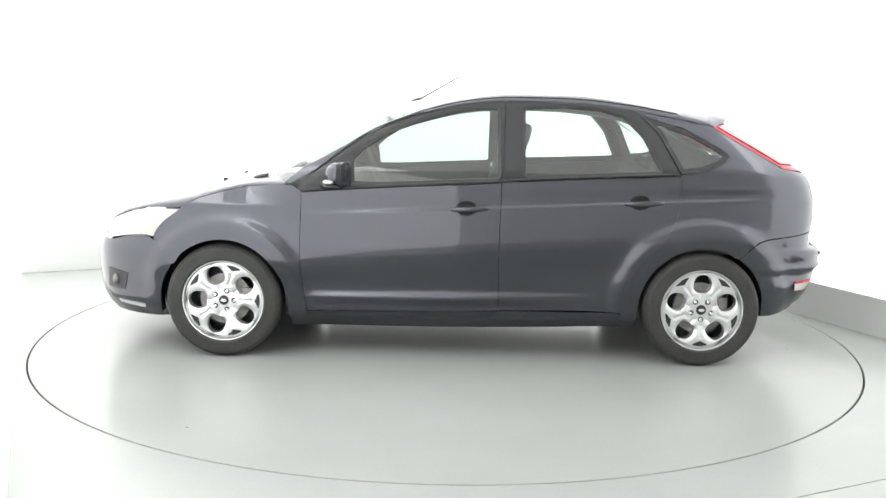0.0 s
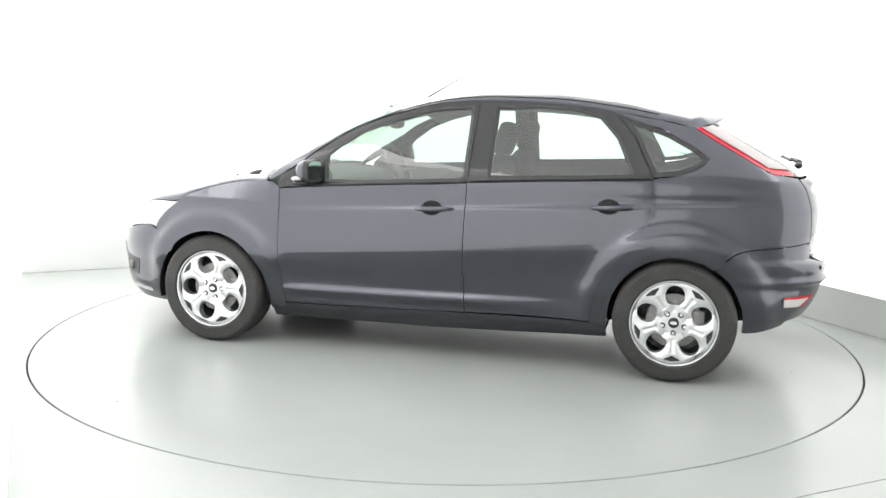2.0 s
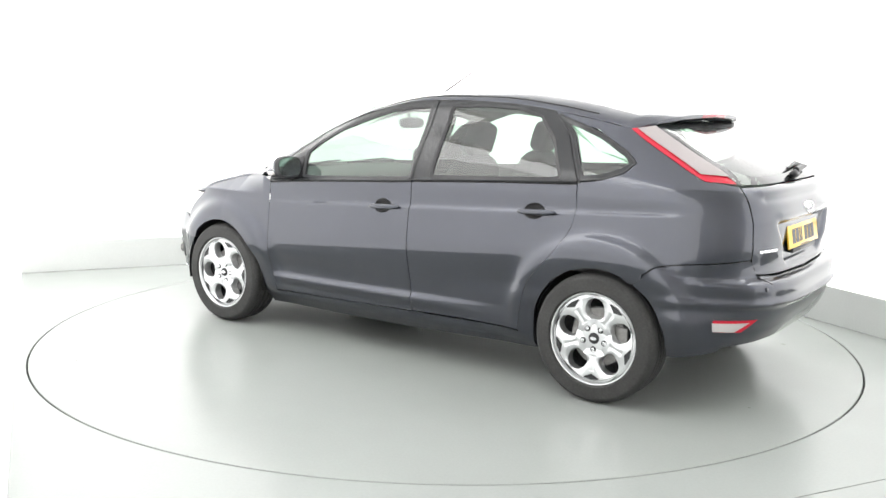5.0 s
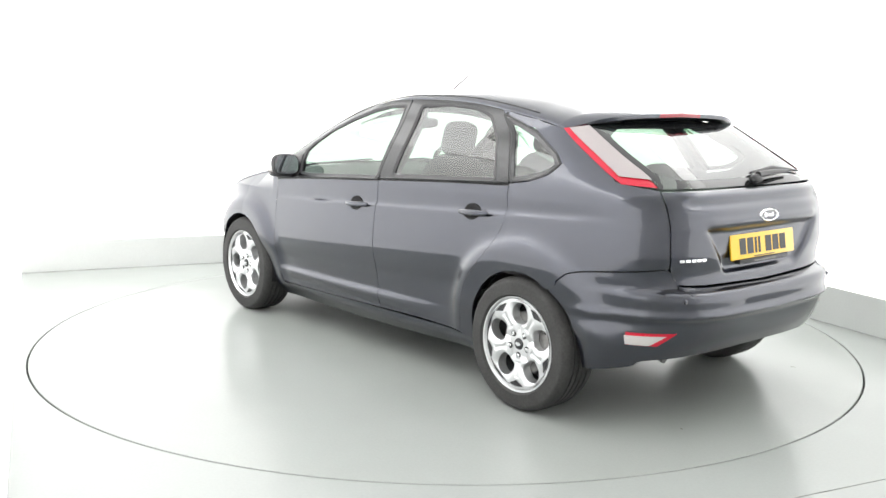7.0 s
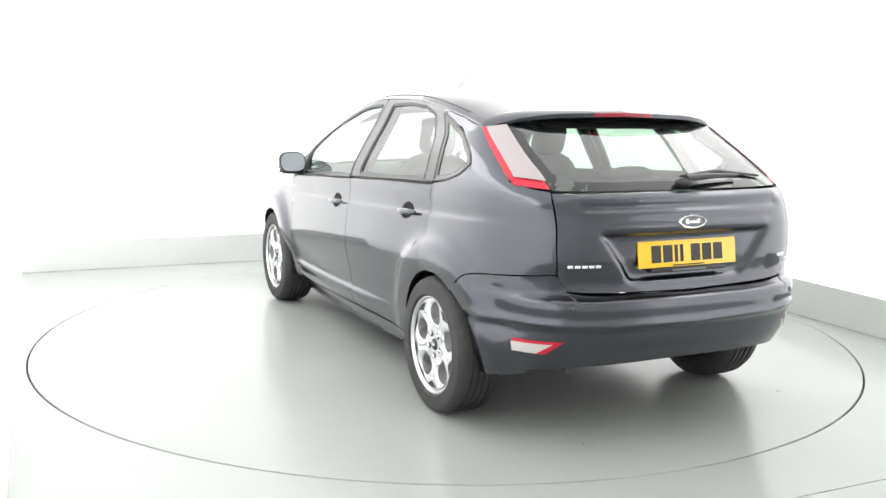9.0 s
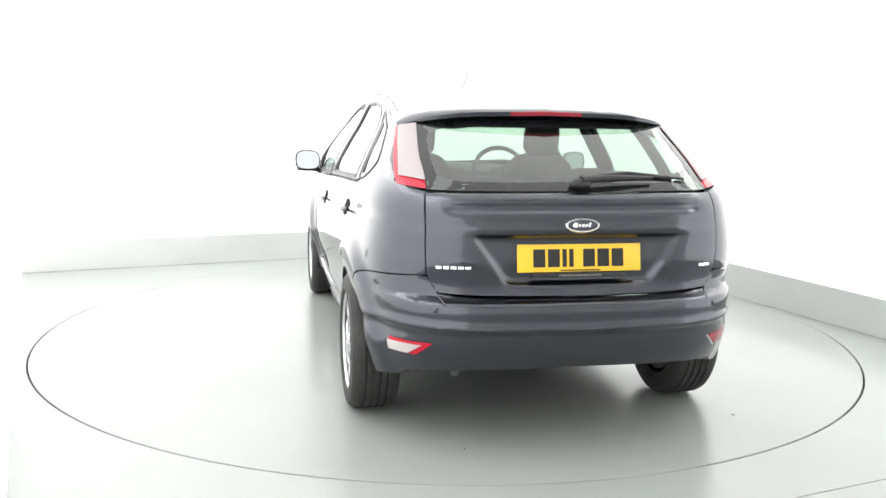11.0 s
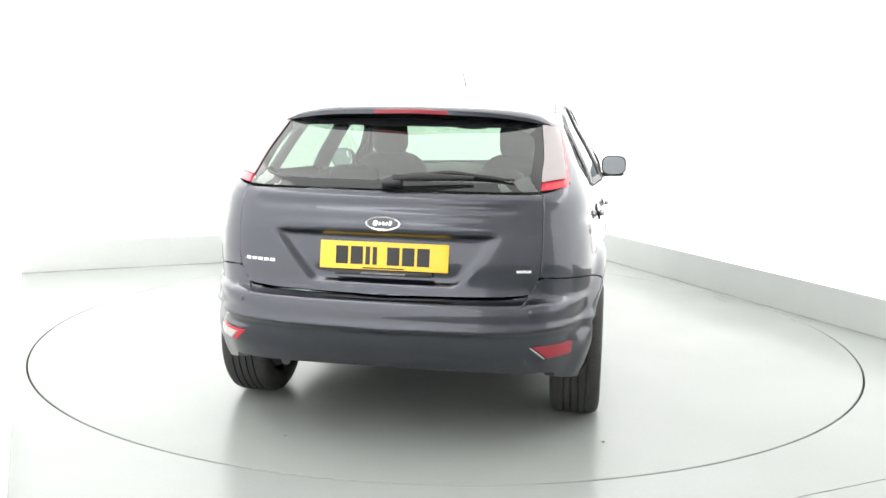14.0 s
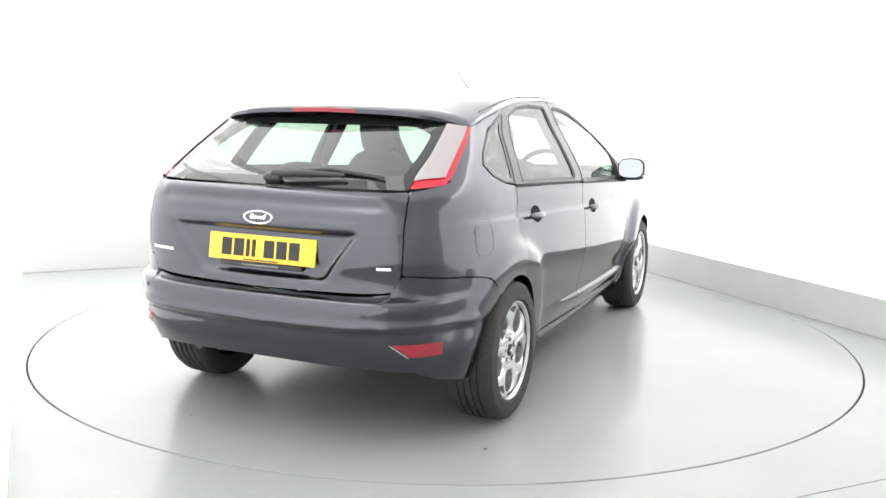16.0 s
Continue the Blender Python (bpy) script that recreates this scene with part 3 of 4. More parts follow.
def wing_mirror(door, side):
    def form(p):
        q = Vector(p)
        q.x = q.x * 0.55 if q.x < 0 else q.x
        t = (q.x + 0.055) / 0.11
        k = 1.0 - 0.38 * t * t if t > 0 else 1.0
        q.y, q.z = q.y * k, q.z * (k + 0.05 * t)
        q.x += 0.10 * q.y * -0.35
        return Vector((q.x, q.y * side, q.z))
    bm = cushion((0.686, 0.928 * side, 1.034), (0.056, 0.086, 0.068), 2.7, None, 32, 18, form)
    housing = part("wing_mirror", bm, PAINT, door, "body-coloured door mirror")
    part("mirror_base", cushion((0.700, 0.925 * side, 0.972), (0.052, 0.075, 0.016), 2.6, None, 24, 10), BLACK_TRIM, door, "black mirror foot")
    part("mirror_arm", cushion((0.735, 0.868 * side, 0.966), (0.045, 0.055, 0.018), 2.4, pose(0, 0, 0, 12 * side, 0, 0), 20, 10), BLACK_TRIM, door, "black mirror arm")
    sail = [(0.615, 0.975), (0.625, 1.100), (0.70, 1.062), (0.84, 0.972), (0.85, 0.950), (0.73, 0.958)]
    loop = soften(divided(sail, 2), 1)
    mate("sail_panel", sided(joined(pane(loop, 0.004), ring(shrunk(loop, -0.001), loop, 1, 0.004)), side), BLACK_TRIM, door, "black triangular mirror sail")
    # glass and bezel on the rearward face
    def oval(f, x):
        n = 36
        out = []
        for i in range(n):
            a = 2 * math.pi * i / n
            c, s = math.cos(a), math.sin(a)
            r = (abs(c)**3.2 + abs(s)**3.2) ** (-1 / 3.2)
            yy = 0.928 + 0.080 * f * r * c
            out.append((x + 0.014 * (0.082 * f * r * c) / 0.08 + 0.004 * s, yy * side, 1.034 + 0.063 * f * r * s))
        return out
    a, b, c = oval(1.03, 0.657), oval(0.99, 0.633), oval(0.91, 0.631)
    n = 36
    faces = [(k * n + i, k * n + (i + 1) % n, (k + 1) * n + (i + 1) % n, (k + 1) * n + i) for k in range(2) for i in range(n)]
    mesh_object("mirror_bezel", a + b + c, faces, BLACK_TRIM, door, "black mirror surround")
    mesh_object("mirror_glass", oval(0.92, 0.6325), [tuple(range(n))], MIRROR_GLASS, door, "silvered mirror glass")
    part("indicator_lens", cushion((0.712, 0.968 * side, 0.996), (0.032, 0.046, 0.013), 2.6, pose(0, 0, 0, 0, 0, -22 * side), 20, 8), WHITE_LENS, door, "clear indicator lens on the mirror")


def side_panels(side):
    # rear quarter panel, flowing up into the rear pillar
    lip = [(-0.968, 0.235)] + arch(-WHEEL_X, ARCH_R, 0, 122.5, 11)
    joint = [(-1.57, 0.668), (-1.65, 0.708), ("y", 0.70, 0.736), ("y", TAILGATE_Y, 0.742)]
    low = patch(lip + joint, [(p[0] - 0.001, p[1]) for p in DOOR_REAR[:-1]] + [(-1.181, 1.02), (-1.179, 1.046), (-1.20, 1.054), (-1.31, 1.074), (-1.42, 1.122), (-1.50, 1.135), (-1.62, 1.120), (-1.74, 1.098), ("y", 0.66, 1.076), ("y", TAILGATE_Y, 1.068)],
                [lip[0], DOOR_REAR[0]], [("y", TAILGATE_Y, 0.742), ("y", TAILGATE_Y + 0.006, 0.90), ("y", TAILGATE_Y, 1.068)], nu=150, nv=70, gaps="bf")
    pillar = patch([(-1.445, 1.158), (-1.42, 1.122), (-1.50, 1.135), (-1.62, 1.120), (-1.738, 1.098)][2:], [(-0.955, 1.392), (-1.20, 1.351), (-1.368, 1.317)],
                   [(-1.50, 1.135), (-1.452, 1.158), (-1.395, 1.205), (-1.25, 1.284), (-1.10, 1.331), (-0.98, 1.370), (-0.955, 1.392)], [(-1.738, 1.098), (-1.70, 1.128), (-1.562, 1.207), (-1.368, 1.317)],
                   nu=20, nv=30, gaps="f")
    fill = patch([(-1.42, 1.122), (-1.46, 1.131), (-1.50, 1.135)][::-1], [(-1.452, 1.159), (-1.445, 1.155)], [(-1.50, 1.135), (-1.452, 1.159)], [(-1.42, 1.122), (-1.445, 1.155)], nu=4, nv=4, gaps="")
    quarter = mate("rear_quarter_panel", sided(joined(low, pillar, fill), side), PAINT)
    if side < 0:
        loop = [(-1.60 + 0.078 * math.cos(2 * math.pi * k / 40) * (abs(math.cos(2 * math.pi * k / 40)) + 1e-6) ** -0.35, 0.862 + 0.074 * math.sin(2 * math.pi * k / 40) * (abs(math.sin(2 * math.pi * k / 40)) + 1e-6) ** -0.35) for k in range(40)]
        mate("fuel_flap_gap", sided(ring(loop, shrunk(loop, 0.003), 1, 0.0008, upper=False, depth=0.003), -1), BLACK_TRIM, quarter, "dark shut line of the fuel flap")
        # no hollow here: a black disc paints the finger notch's shade
        mate("flap_notch_shade", sided(pane([(-1.672 + 0.009 * math.cos(a * 0.5236), 0.897 + 0.009 * math.sin(a * 0.5236)) for a in range(12)], 0.002, False, 2), -1), BLACK_TRIM, quarter, "raised black disc painting the shade of the finger notch")
    # front wing
    lip = [(0.962, 0.215)] + arch(WHEEL_X, ARCH_R, 180, 36, 13)
    wing = patch(lip + [(1.664, 0.602)], [(0.863, 0.257), (0.893, 0.55), (0.889, 0.88), (0.887, 0.926), (0.91, 0.945), (0.97, 0.962), (1.25, 0.934), (1.45, 0.880), (1.567, 0.822)],
                 [lip[0], (0.863, 0.257)], [(1.664, 0.602), (1.723, 0.655), (1.662, 0.742), (1.567, 0.822)], nu=110, nv=44, gaps="bf")
    mate("front_wing", sided(wing, side), PAINT)
    # sill
    sill = patch([(-0.972, 0.198), (0.0, 0.170), (0.962, 0.165)], [(-0.963, 0.240), (-0.92, 0.262), (-0.87, 0.282), (-0.2, 0.282), (0.86, 0.256), (0.905, 0.237), (0.955, 0.216)], [(-0.972, 0.198), (-0.963, 0.240)], [(0.962, 0.165), (0.955, 0.216)], nu=30, nv=8, gaps="btrf", depth=0.06)
    mate("sill", sided(sill, side), PAINT)
    # roof rail over the doors down the windscreen pillar
    rows = 22
    v, f = [], []
    for j in range(rows + 1):
        t = j / rows
        z = 0.955 + (1.385 - 0.955) * t
        x = lerp_table([(0.955, 0.985), (1.061, 0.797), (1.153, 0.680), (1.269, 0.502), (1.349, 0.306), (1.385, 0.185)], z)
        s0 = s_of_x(x, z, True)
        s1 = lerp_table(SCREEN, z) - 0.5 + 0.51
        s1 = max(s1, s0 + 0.03)
        for i in range(9):
            v.append(shell(s0 + (s1 - s0) * i / 8, z, True, 0.0 if i < 8 else 0.008))
    f = [(j * 9 + i, j * 9 + i + 1, (j + 1) * 9 + i + 1, (j + 1) * 9 + i) for j in range(rows) for i in range(8)]
    mate("windscreen_pillar", sided((v, f), side), PAINT)
    # arch liners
    for cx, a0, a1 in ((-WHEEL_X, -12, 174), (WHEEL_X, -12, 192)):
        v, f = lathe([(0.352, 0.845 if cx > 0 else 0.800), (0.365, 0.785), (0.365, 0.56), (0.30, 0.53), (0.0, 0.53)], 40, math.radians(a0), math.radians(a1), False)
        mate("arch_liner", sided(([(p[0] + cx, p[1], p[2] + AXLE_Z) for p in v], f), side), LINER_AND_SHADE, car, "black wheel arch liner")
    # headlamp
    lamp = patch([(1.725, 0.656), (1.78, 0.664), (1.90, 0.650), (2.04, 0.620)], [(1.570, 0.815), (1.75, 0.808), (1.90, 0.778), (2.07, 0.712)],
                 [(1.725, 0.656), (1.665, 0.742), (1.570, 0.815)], [(2.04, 0.620), (2.07, 0.712)], nu=16, nv=10)
    mate("headlamp", sided(lamp, side), HEAD_LENS, car, "clear almond-shaped headlamp")
    bracket = block((0.915, 0.66, 0.155), (0.945, 0.72, 0.20), 0.008)
    if side < 0:
        bracket.transform(Matrix.Diagonal((1, -1, 1, 1)))
    part("jacking_bracket", bracket, DARK_ALLOY, car, "metal bracket behind the wheel")


def crowned(edge, centre, nv, power=3.0, sharp=1.0, ease_from=1.0):
    """A skin across the car between an edge curve and its mirror image, over a centre line of (x, z)."""
    verts, faces = [], []
    n = len(edge)
    for i, ((ex, ey, ez), (cx, cz)) in enumerate(zip(edge, centre)):
        ease = min(max((i / (n - 1) - ease_from) / (1 - ease_from), 0.0), 1.0) if ease_from < 1 else 0.0
        pw, sh = power + (2.2 - power) * ease, sharp + (1.0 - sharp) * ease
        for k in range(-nv, nv + 1):
            v = math.sin(math.pi / 2 * k / nv)
            a = min(abs(v), 1.0)
            verts.append((ex + (cx - ex) * (1 - a * a), ey * v, ez + (cz - ez) * (1 - a**pw) ** sh))
    w = 2 * nv + 1
    faces = [(i * w + k, i * w + k + 1, (i + 1) * w + k + 1, (i + 1) * w + k) for i in range(n - 1) for k in range(w - 1)]
    return verts, faces


def top_panels():
    edge = [shell(s_of_x(float(p[0]), float(p[1]), True), float(p[1]), True) for p in spline(RAIL, 40)]
    line = [(-1.43, 1.396), (-1.331, 1.412), (-0.977, 1.470), (-0.624, 1.498), (-0.272, 1.497), (0.08, 1.470), (0.31, 1.432), (0.385, 1.414)]
    mid = []
    for i in range(41):
        x = -1.43 + (0.385 + 1.43) * i / 40
        mid.append((x, lerp_table(line, x)))
    v, f = crowned(edge, mid, 22, 5.0, 0.62, 0.66)
    roof = mate("roof", (v, f), PAINT)
    w = 2 * 22 + 1
    for k in (4, w - 5):
        line_k = [Vector(v[i * w + k]) + Vector((0, 0, 0.001)) for i in range(4, 38)]
        mate("roof_moulding", tube(line_k, 0.0035, 8), BLACK_TRIM, roof, "thin black roof gutter moulding")
    mate("headlining", ([(p[0], p[1] * 0.93, p[2] - 0.055) for p in v], f), HEADLINING, roof, "pale grey roof lining")
    # bonnet
    path = [spot((0.97, 0.964)), spot((1.25, 0.937)), spot((1.45, 0.883)), spot((1.567, 0.826)), spot((1.75, 0.812)), spot((1.90, 0.784)), spot((2.07, 0.718))]
    path.append((FRONT_X + 1.30, 0.660))
    edge = [shell(float(p[0]), float(p[1])) for p in spline(path, 30)]
    line = [(1.15, 1.000), (1.183, 0.998), (1.509, 0.926), (1.873, 0.826), (2.115, 0.718), (2.20, 0.640)]
    mid = [(1.15 + (2.20 - 1.15) * i / 30, lerp_table(line, 1.15 + (2.20 - 1.15) * i / 30)) for i in range(31)]
    mate("bonnet", crowned(edge, mid, 30, 7.0, 0.46), PAINT)
    # windscreen and its black cowl
    verts, faces = [], []
    nu, nv = 20, 12
    for j in range(nv + 1):
        for i in range(-nu, nu + 1):
            u = i / nu
            zt, zb = 1.372 + 0.045 * (1 - u * u), 0.950 + 0.035 * (1 - u * u)
            z = zb + (zt - zb) * j / nv
            fx = lerp_table(SCREEN, z) - 0.5
            s = fx + math.pi / 2 - abs(u) * (math.pi / 2 - 0.49)
            p = shell(s, z, True, 0.004)
            verts.append((p[0], p[1] * (1 if u > 0 else -1), p[2]))
    w = 2 * nu + 1
    faces = [(j * w + i, j * w + i + 1, (j + 1) * w + i + 1, (j + 1) * w + i) for j in range(nv) for i in range(w - 1)]
    mate("windscreen", (verts, faces), SCREEN_GLASS, car, "green-tinted laminated windscreen")
    cowl = [shell(s_of_x(0.965, 0.946), 0.946), shell(s_of_x(1.02, 0.95), 0.95), shell(s_of_x(1.06, 0.945), 0.945)]
    mate("scuttle", crowned(cowl, [(1.13, 0.985), (1.19, 0.985), (1.24, 0.975)], 10, 2.4), BLACK_TRIM, car, "black scuttle panel below the windscreen")
    for y0, y1 in ((0.45, -0.10), (-0.15, -0.60)):
        pts = [(1.175 - 0.05 * (1 - k / 5) * (1 if y0 > 0 else 0.6), y0 + (y1 - y0) * k / 5, 0.994 + 0.016 * k / 5 * (1 - abs(y1) * 0.5)) for k in range(6)]
        mate("windscreen_wiper", tube(pts, 0.008), BLACK_TRIM, car, "black windscreen wiper")
    for side in (1, -1):
        part("wiper_spindle_cover", cushion((1.145, 0.57 * side, 0.986), (0.062, 0.055, 0.019), 2.3, pose(0, 0, 0, 0, 10, -20 * side), 24, 10), BLACK_TRIM, car, "black wiper spindle cover")
        part("washer_jet", cushion((1.44, 0.28 * side, 0.944), (0.016, 0.011, 0.008), 2.3, None, 14, 8), BLACK_TRIM, car, "small black washer jet")
    mast = mate("aerial", tube([(0.33, 0, 1.418), (0.30, 0, 1.435), (0.27, 0, 1.447)], [0.018, 0.015, 0.008]), BLACK_TRIM, car, "black roof aerial foot")
    mate("aerial_rod", tube([(0.275, 0, 1.445), (0.16, 0, 1.512), (-0.04, 0, 1.628)], [0.0060, 0.0050, 0.0032]), BLACK_TRIM, mast, "thin black aerial rod")


def tail_displace(p):
    """Plate recess and the crease under the rear window."""
    x = y = z = 0.0
    top = 1 / (1 + math.exp(-(0.900 - p.z) / 0.006))
    low = 1 / (1 + math.exp(-(p.z - 0.705) / 0.007))
    width = 0.29 + (p.z - 0.70) * 0.75
    wide = 1 / (1 + math.exp(-(width - abs(p.y)) / 0.010))
    x += 0.030 * top * low * wide
    x -= 0.012 * math.exp(-(((p.z - 1.048) / 0.022) ** 2)) * (1 if abs(p.y) < 0.52 else math.exp(-(((abs(p.y) - 0.52) / 0.04) ** 2)))
    x += 0.009 * math.exp(-(((p.z - 1.008) / 0.018) ** 2)) * (1 if abs(p.y) < 0.50 else math.exp(-(((abs(p.y) - 0.50) / 0.04) ** 2)))
    x -= 0.006 * math.exp(-(((p.z - 0.935) / 0.016) ** 2)) * (1 if abs(p.y) < 0.40 else math.exp(-(((abs(p.y) - 0.40) / 0.05) ** 2)))
    return Vector((x, 0, 0))


def bumper_displace(p):
    if p.x > -1.55:
        return Vector((0, 0, 0))
    fade = min(1.0, (-1.55 - p.x) / 0.2)
    lip = 0.535 + 0.012 * abs(p.y)
    d = -0.014 * math.exp(-(((p.z - lip) / 0.016) ** 2))
    d += 0.014 / (1 + math.exp((p.z - (lip - 0.022)) / 0.006))
    side = min(1.0, abs(p.y) / 0.75) ** 4
    full = 0.030 * side * min(1.0, max(0.0, (-1.60 - p.x) / 0.12)) / (1 + math.exp((p.z - 0.50) / 0.03))
    return Vector((d * fade * (1 - 0.5 * side), -d * fade * 0.6 * side + full, 0))


def tail():
    # boot lid, both halves in one skin
    half = patch([("y", TAILGATE_Y - 0.003, 0.748), ("y", 0.588, 0.695), ("y", 0.52, 0.668), ("y", 0.0, 0.655)], [("y", TAILGATE_Y - 0.004, 1.064), ("y", 0.30, 1.067), ("y", 0.0, 1.067)],
                 [("y", TAILGATE_Y - 0.003, 0.748), ("y", TAILGATE_Y + 0.003, 0.90), ("y", TAILGATE_Y - 0.004, 1.064)], [("y", 0.0, 0.655), ("y", 0.0, 1.067)], nu=100, nv=96, gaps="btr", shift=tail_displace)
    lid = mate("tailgate", both(half), PAINT)
    # rear window
    bot, top = 1.074, 1.345
    def glass(inset_y, z0, z1, lift, nu=26, nv=12):
        v = []
        for j in range(nv + 1):
            for i in range(-nu, nu + 1):
                u = i / nu
                z = z0 + (z1 - z0) * j / nv
                edge = lerp_table([(1.07, 0.607), (1.20, 0.606), (1.345, 0.582)], z) - inset_y
                y = edge * abs(u)
                p = shell(s_of_y(y, z), z, False, -lift)
                v.append((p[0], p[1] * (1 if u >= 0 else -1), p[2]))
        w = 2 * nu + 1
        return v, [(j * w + i, j * w + i + 1, (j + 1) * w + i + 1, (j + 1) * w + i) for j in range(nv) for i in range(w - 1)]
    mate("rear_window", glass(0.0, bot, top, -0.003), REAR_GLASS, lid, "green-tinted heated rear window")
    # black printed band round the glass
    def band_loop(dy, z0, z1, rad):
        pts = []
        n = 14
        for z, direction in ((z0, 1), (z1, -1)):
            e = lerp_table([(1.07, 0.607), (1.20, 0.606), (1.345, 0.582)], z) - dy
            for k in range(n + 1):
                y = (-e + 2 * e * k / n) * direction
                lift = rad * max(0.0, (abs(y) - (e - 0.10)) / 0.10) ** 2
                pts.append((y, z + (lift if direction > 0 else -lift)))
            z_a, z_b = (z0 + rad, z1 - rad) if direction > 0 else (z1 - rad, z0 + rad)
            for k in range(1, 9):
                zz = z_a + (z_b - z_a) * k / 9
                ee = lerp_table([(1.07, 0.607), (1.20, 0.606), (1.345, 0.582)], zz) - dy
                pts.append((ee * direction, zz))
        return pts
    outer, inner = band_loop(0.001, bot, top, 0.0005), band_loop(0.045, bot + 0.032, top - 0.03, 0.03)
    v, f = [], []
    n = len(outer)
    for k in range(4):
        for a, b in zip(outer, inner):
            y, z = a[0] + (b[0] - a[0]) * k / 3, a[1] + (b[1] - a[1]) * k / 3
            p = shell(s_of_y(abs(y), z), z, False, 0.001)
            v.append((p[0], p[1] * (1 if y >= 0 else -1), p[2]))
    f = [(r * n + i, r * n + (i + 1) % n, (r + 1) * n + (i + 1) % n, (r + 1) * n + i) for r in range(3) for i in range(n)]
    mate("window_band", (v, f), BLACK_GLOSS, lid, "black printed border of the rear window")
    # wiper
    def on_glass(y, z, lift):
        p = shell(s_of_y(abs(y), z), z)
        return (p[0] - lift * 0.8, p[1] * (1 if y >= 0 else -1), p[2] + lift * 0.5)
    part("wiper_boss", cushion(on_glass(-0.015, 1.092, 0.018), (0.022, 0.046, 0.020), 2.6, pose(0, 0, 0, 0, 35, 0), 20, 10), BLACK_TRIM, lid, "black rear wiper motor boss")
    mate("wiper_arm", tube([on_glass(-0.02, 1.100, 0.038), on_glass(-0.16, 1.108, 0.036), on_glass(-0.34, 1.112, 0.026)], [0.016, 0.014, 0.008]), BLACK_TRIM, lid, "black rear wiper arm")
    mate("wiper_blade", tube([on_glass(-0.03, 1.118, 0.014), on_glass(-0.25, 1.132, 0.016), on_glass(-0.50, 1.112, 0.012)], [0.006, 0.011, 0.005]), BLACK_TRIM, lid, "black rear wiper blade")
    plate_and_badges(lid)
    # bumper
    half = patch([(-1.665, 0.275), (-1.74, 0.282), (-1.86, 0.308), ("y", 0.66, 0.335), ("y", 0.50, 0.347), ("y", 0.40, 0.351), ("y", 0.0, 0.354)],
                 [(-1.507, 0.606), (-1.57, 0.664), (-1.65, 0.705), ("y", 0.70, 0.733), ("y", TAILGATE_Y, 0.737), ("y", 0.588, 0.688), ("y", 0.52, 0.661), ("y", 0.0, 0.648)],
                 [(-1.665, 0.275), (-1.664, 0.34), (-1.640, 0.445), (-1.584, 0.539), (-1.507, 0.606)], [("y", 0.0, 0.354), ("y", 0.0, 0.648)], nu=60, nv=44, gaps="btr", depth=0.05, shift=bumper_displace)
    bumper = mate("rear_bumper", both(half), PAINT, car, "body-coloured rear bumper with a moulded ledge")
    for side in (1, -1):
        def lens(name, corners, mat, lift, text, holder):
            (a, b, c, d) = [("y", y, z) for y, z in corners]
            v, f = patch([a, b], [d, c], [a, d], [b, c], nu=8, nv=6, inset=-lift, gaps="btrf", depth=0.02, shift=bumper_displace)
            return mate(name, sided((v, f), side), mat, holder, text)
        holder = lens("rear_fog_lamp" if side < 0 else "reversing_lamp", [(0.724, 0.415), (0.640, 0.412), (0.590, 0.471), (0.740, 0.472)], BRAKE_LENS if side < 0 else RED_LENS, 0.006, "red lamp lens low in the bumper" if side < 0 else "clear lamp lens with a red edge", bumper)
        if side > 0:
            lens("clear_lens", [(0.724, 0.417), (0.664, 0.415), (0.624, 0.459), (0.738, 0.460)], WHITE_LENS, 0.011, "clear reversing lens", holder)
        else:
            lens("lamp_step", [(0.636, 0.410), (0.630, 0.410), (0.582, 0.469), (0.588, 0.469)], CHROME, 0.006, "bright edge of the lamp", holder)
        p = shell(s_of_y(0.60, 0.62), 0.62)
        part("parking_sensor", cushion((p[0] - 0.002, p[1] * side, 0.612), (0.006, 0.011, 0.011), 2.2, None, 14, 8), PAINT, bumper, "small round parking sensor")
        # tail lamp
        outer = [(-1.372, 1.316), (-1.562, 1.203), (-1.70, 1.125), (-1.768, 1.090)]
        inner = [("y", 0.588, 1.328), ("y", 0.612, 1.205), ("y", 0.613, 1.12), ("y", 0.612, 1.078)]
        v, f = patch(inner[::-1], outer[::-1], [inner[3], ("y", 0.65, 1.082), outer[3]], [inner[0], outer[0]], nu=28, nv=8, inset=-0.004)
        lamp = mate("tail_lamp", sided((v, f), side), RED_LENS, car, "tall raked tail lamp edged in red")
        o2 = [(-1.398, 1.315), (-1.566, 1.218), (-1.690, 1.147), (-1.738, 1.117)]
        i2 = [("y", 0.578, 1.327), ("y", 0.602, 1.208), ("y", 0.604, 1.140), ("y", 0.606, 1.106)]
        v, f = patch(i2[::-1], o2[::-1], [i2[3], ("y", 0.65, 1.112), o2[3]], [i2[0], o2[0]], nu=28, nv=8, inset=-0.006, depth=0.008, shift=lambda q: Vector((-0.003, 0, 0.0045)))
        mate("clear_lens", sided((v, f), side), CLEAR_LENS, lamp, "frosted clear lens with vertical flutes")
    # exhaust and underside
    mate("exhaust_tip", tube([(-1.62, 0.47, 0.325), (-1.80, 0.47, 0.322), (-1.865, 0.47, 0.304)], [0.020, 0.020, 0.020], 16), DARK_ALLOY, car, "small steel exhaust tip")
    part("underbody", block((-1.80, -0.56, 0.285), (2.0, 0.56, 0.36), 0.03), LINER_AND_SHADE, car, "black underbody tray")
    part("floorpan", block((-0.96, -0.74, 0.185), (0.93, 0.74, 0.30), 0.02), LINER_AND_SHADE, car, "black floorpan")
    for x in (-WHEEL_X, WHEEL_X):
        mate("axle_beam", tube([(x, -0.70, 0.28), (x, 0.70, 0.28)], 0.035, 12), DARK_ALLOY, car, "dark axle beam")
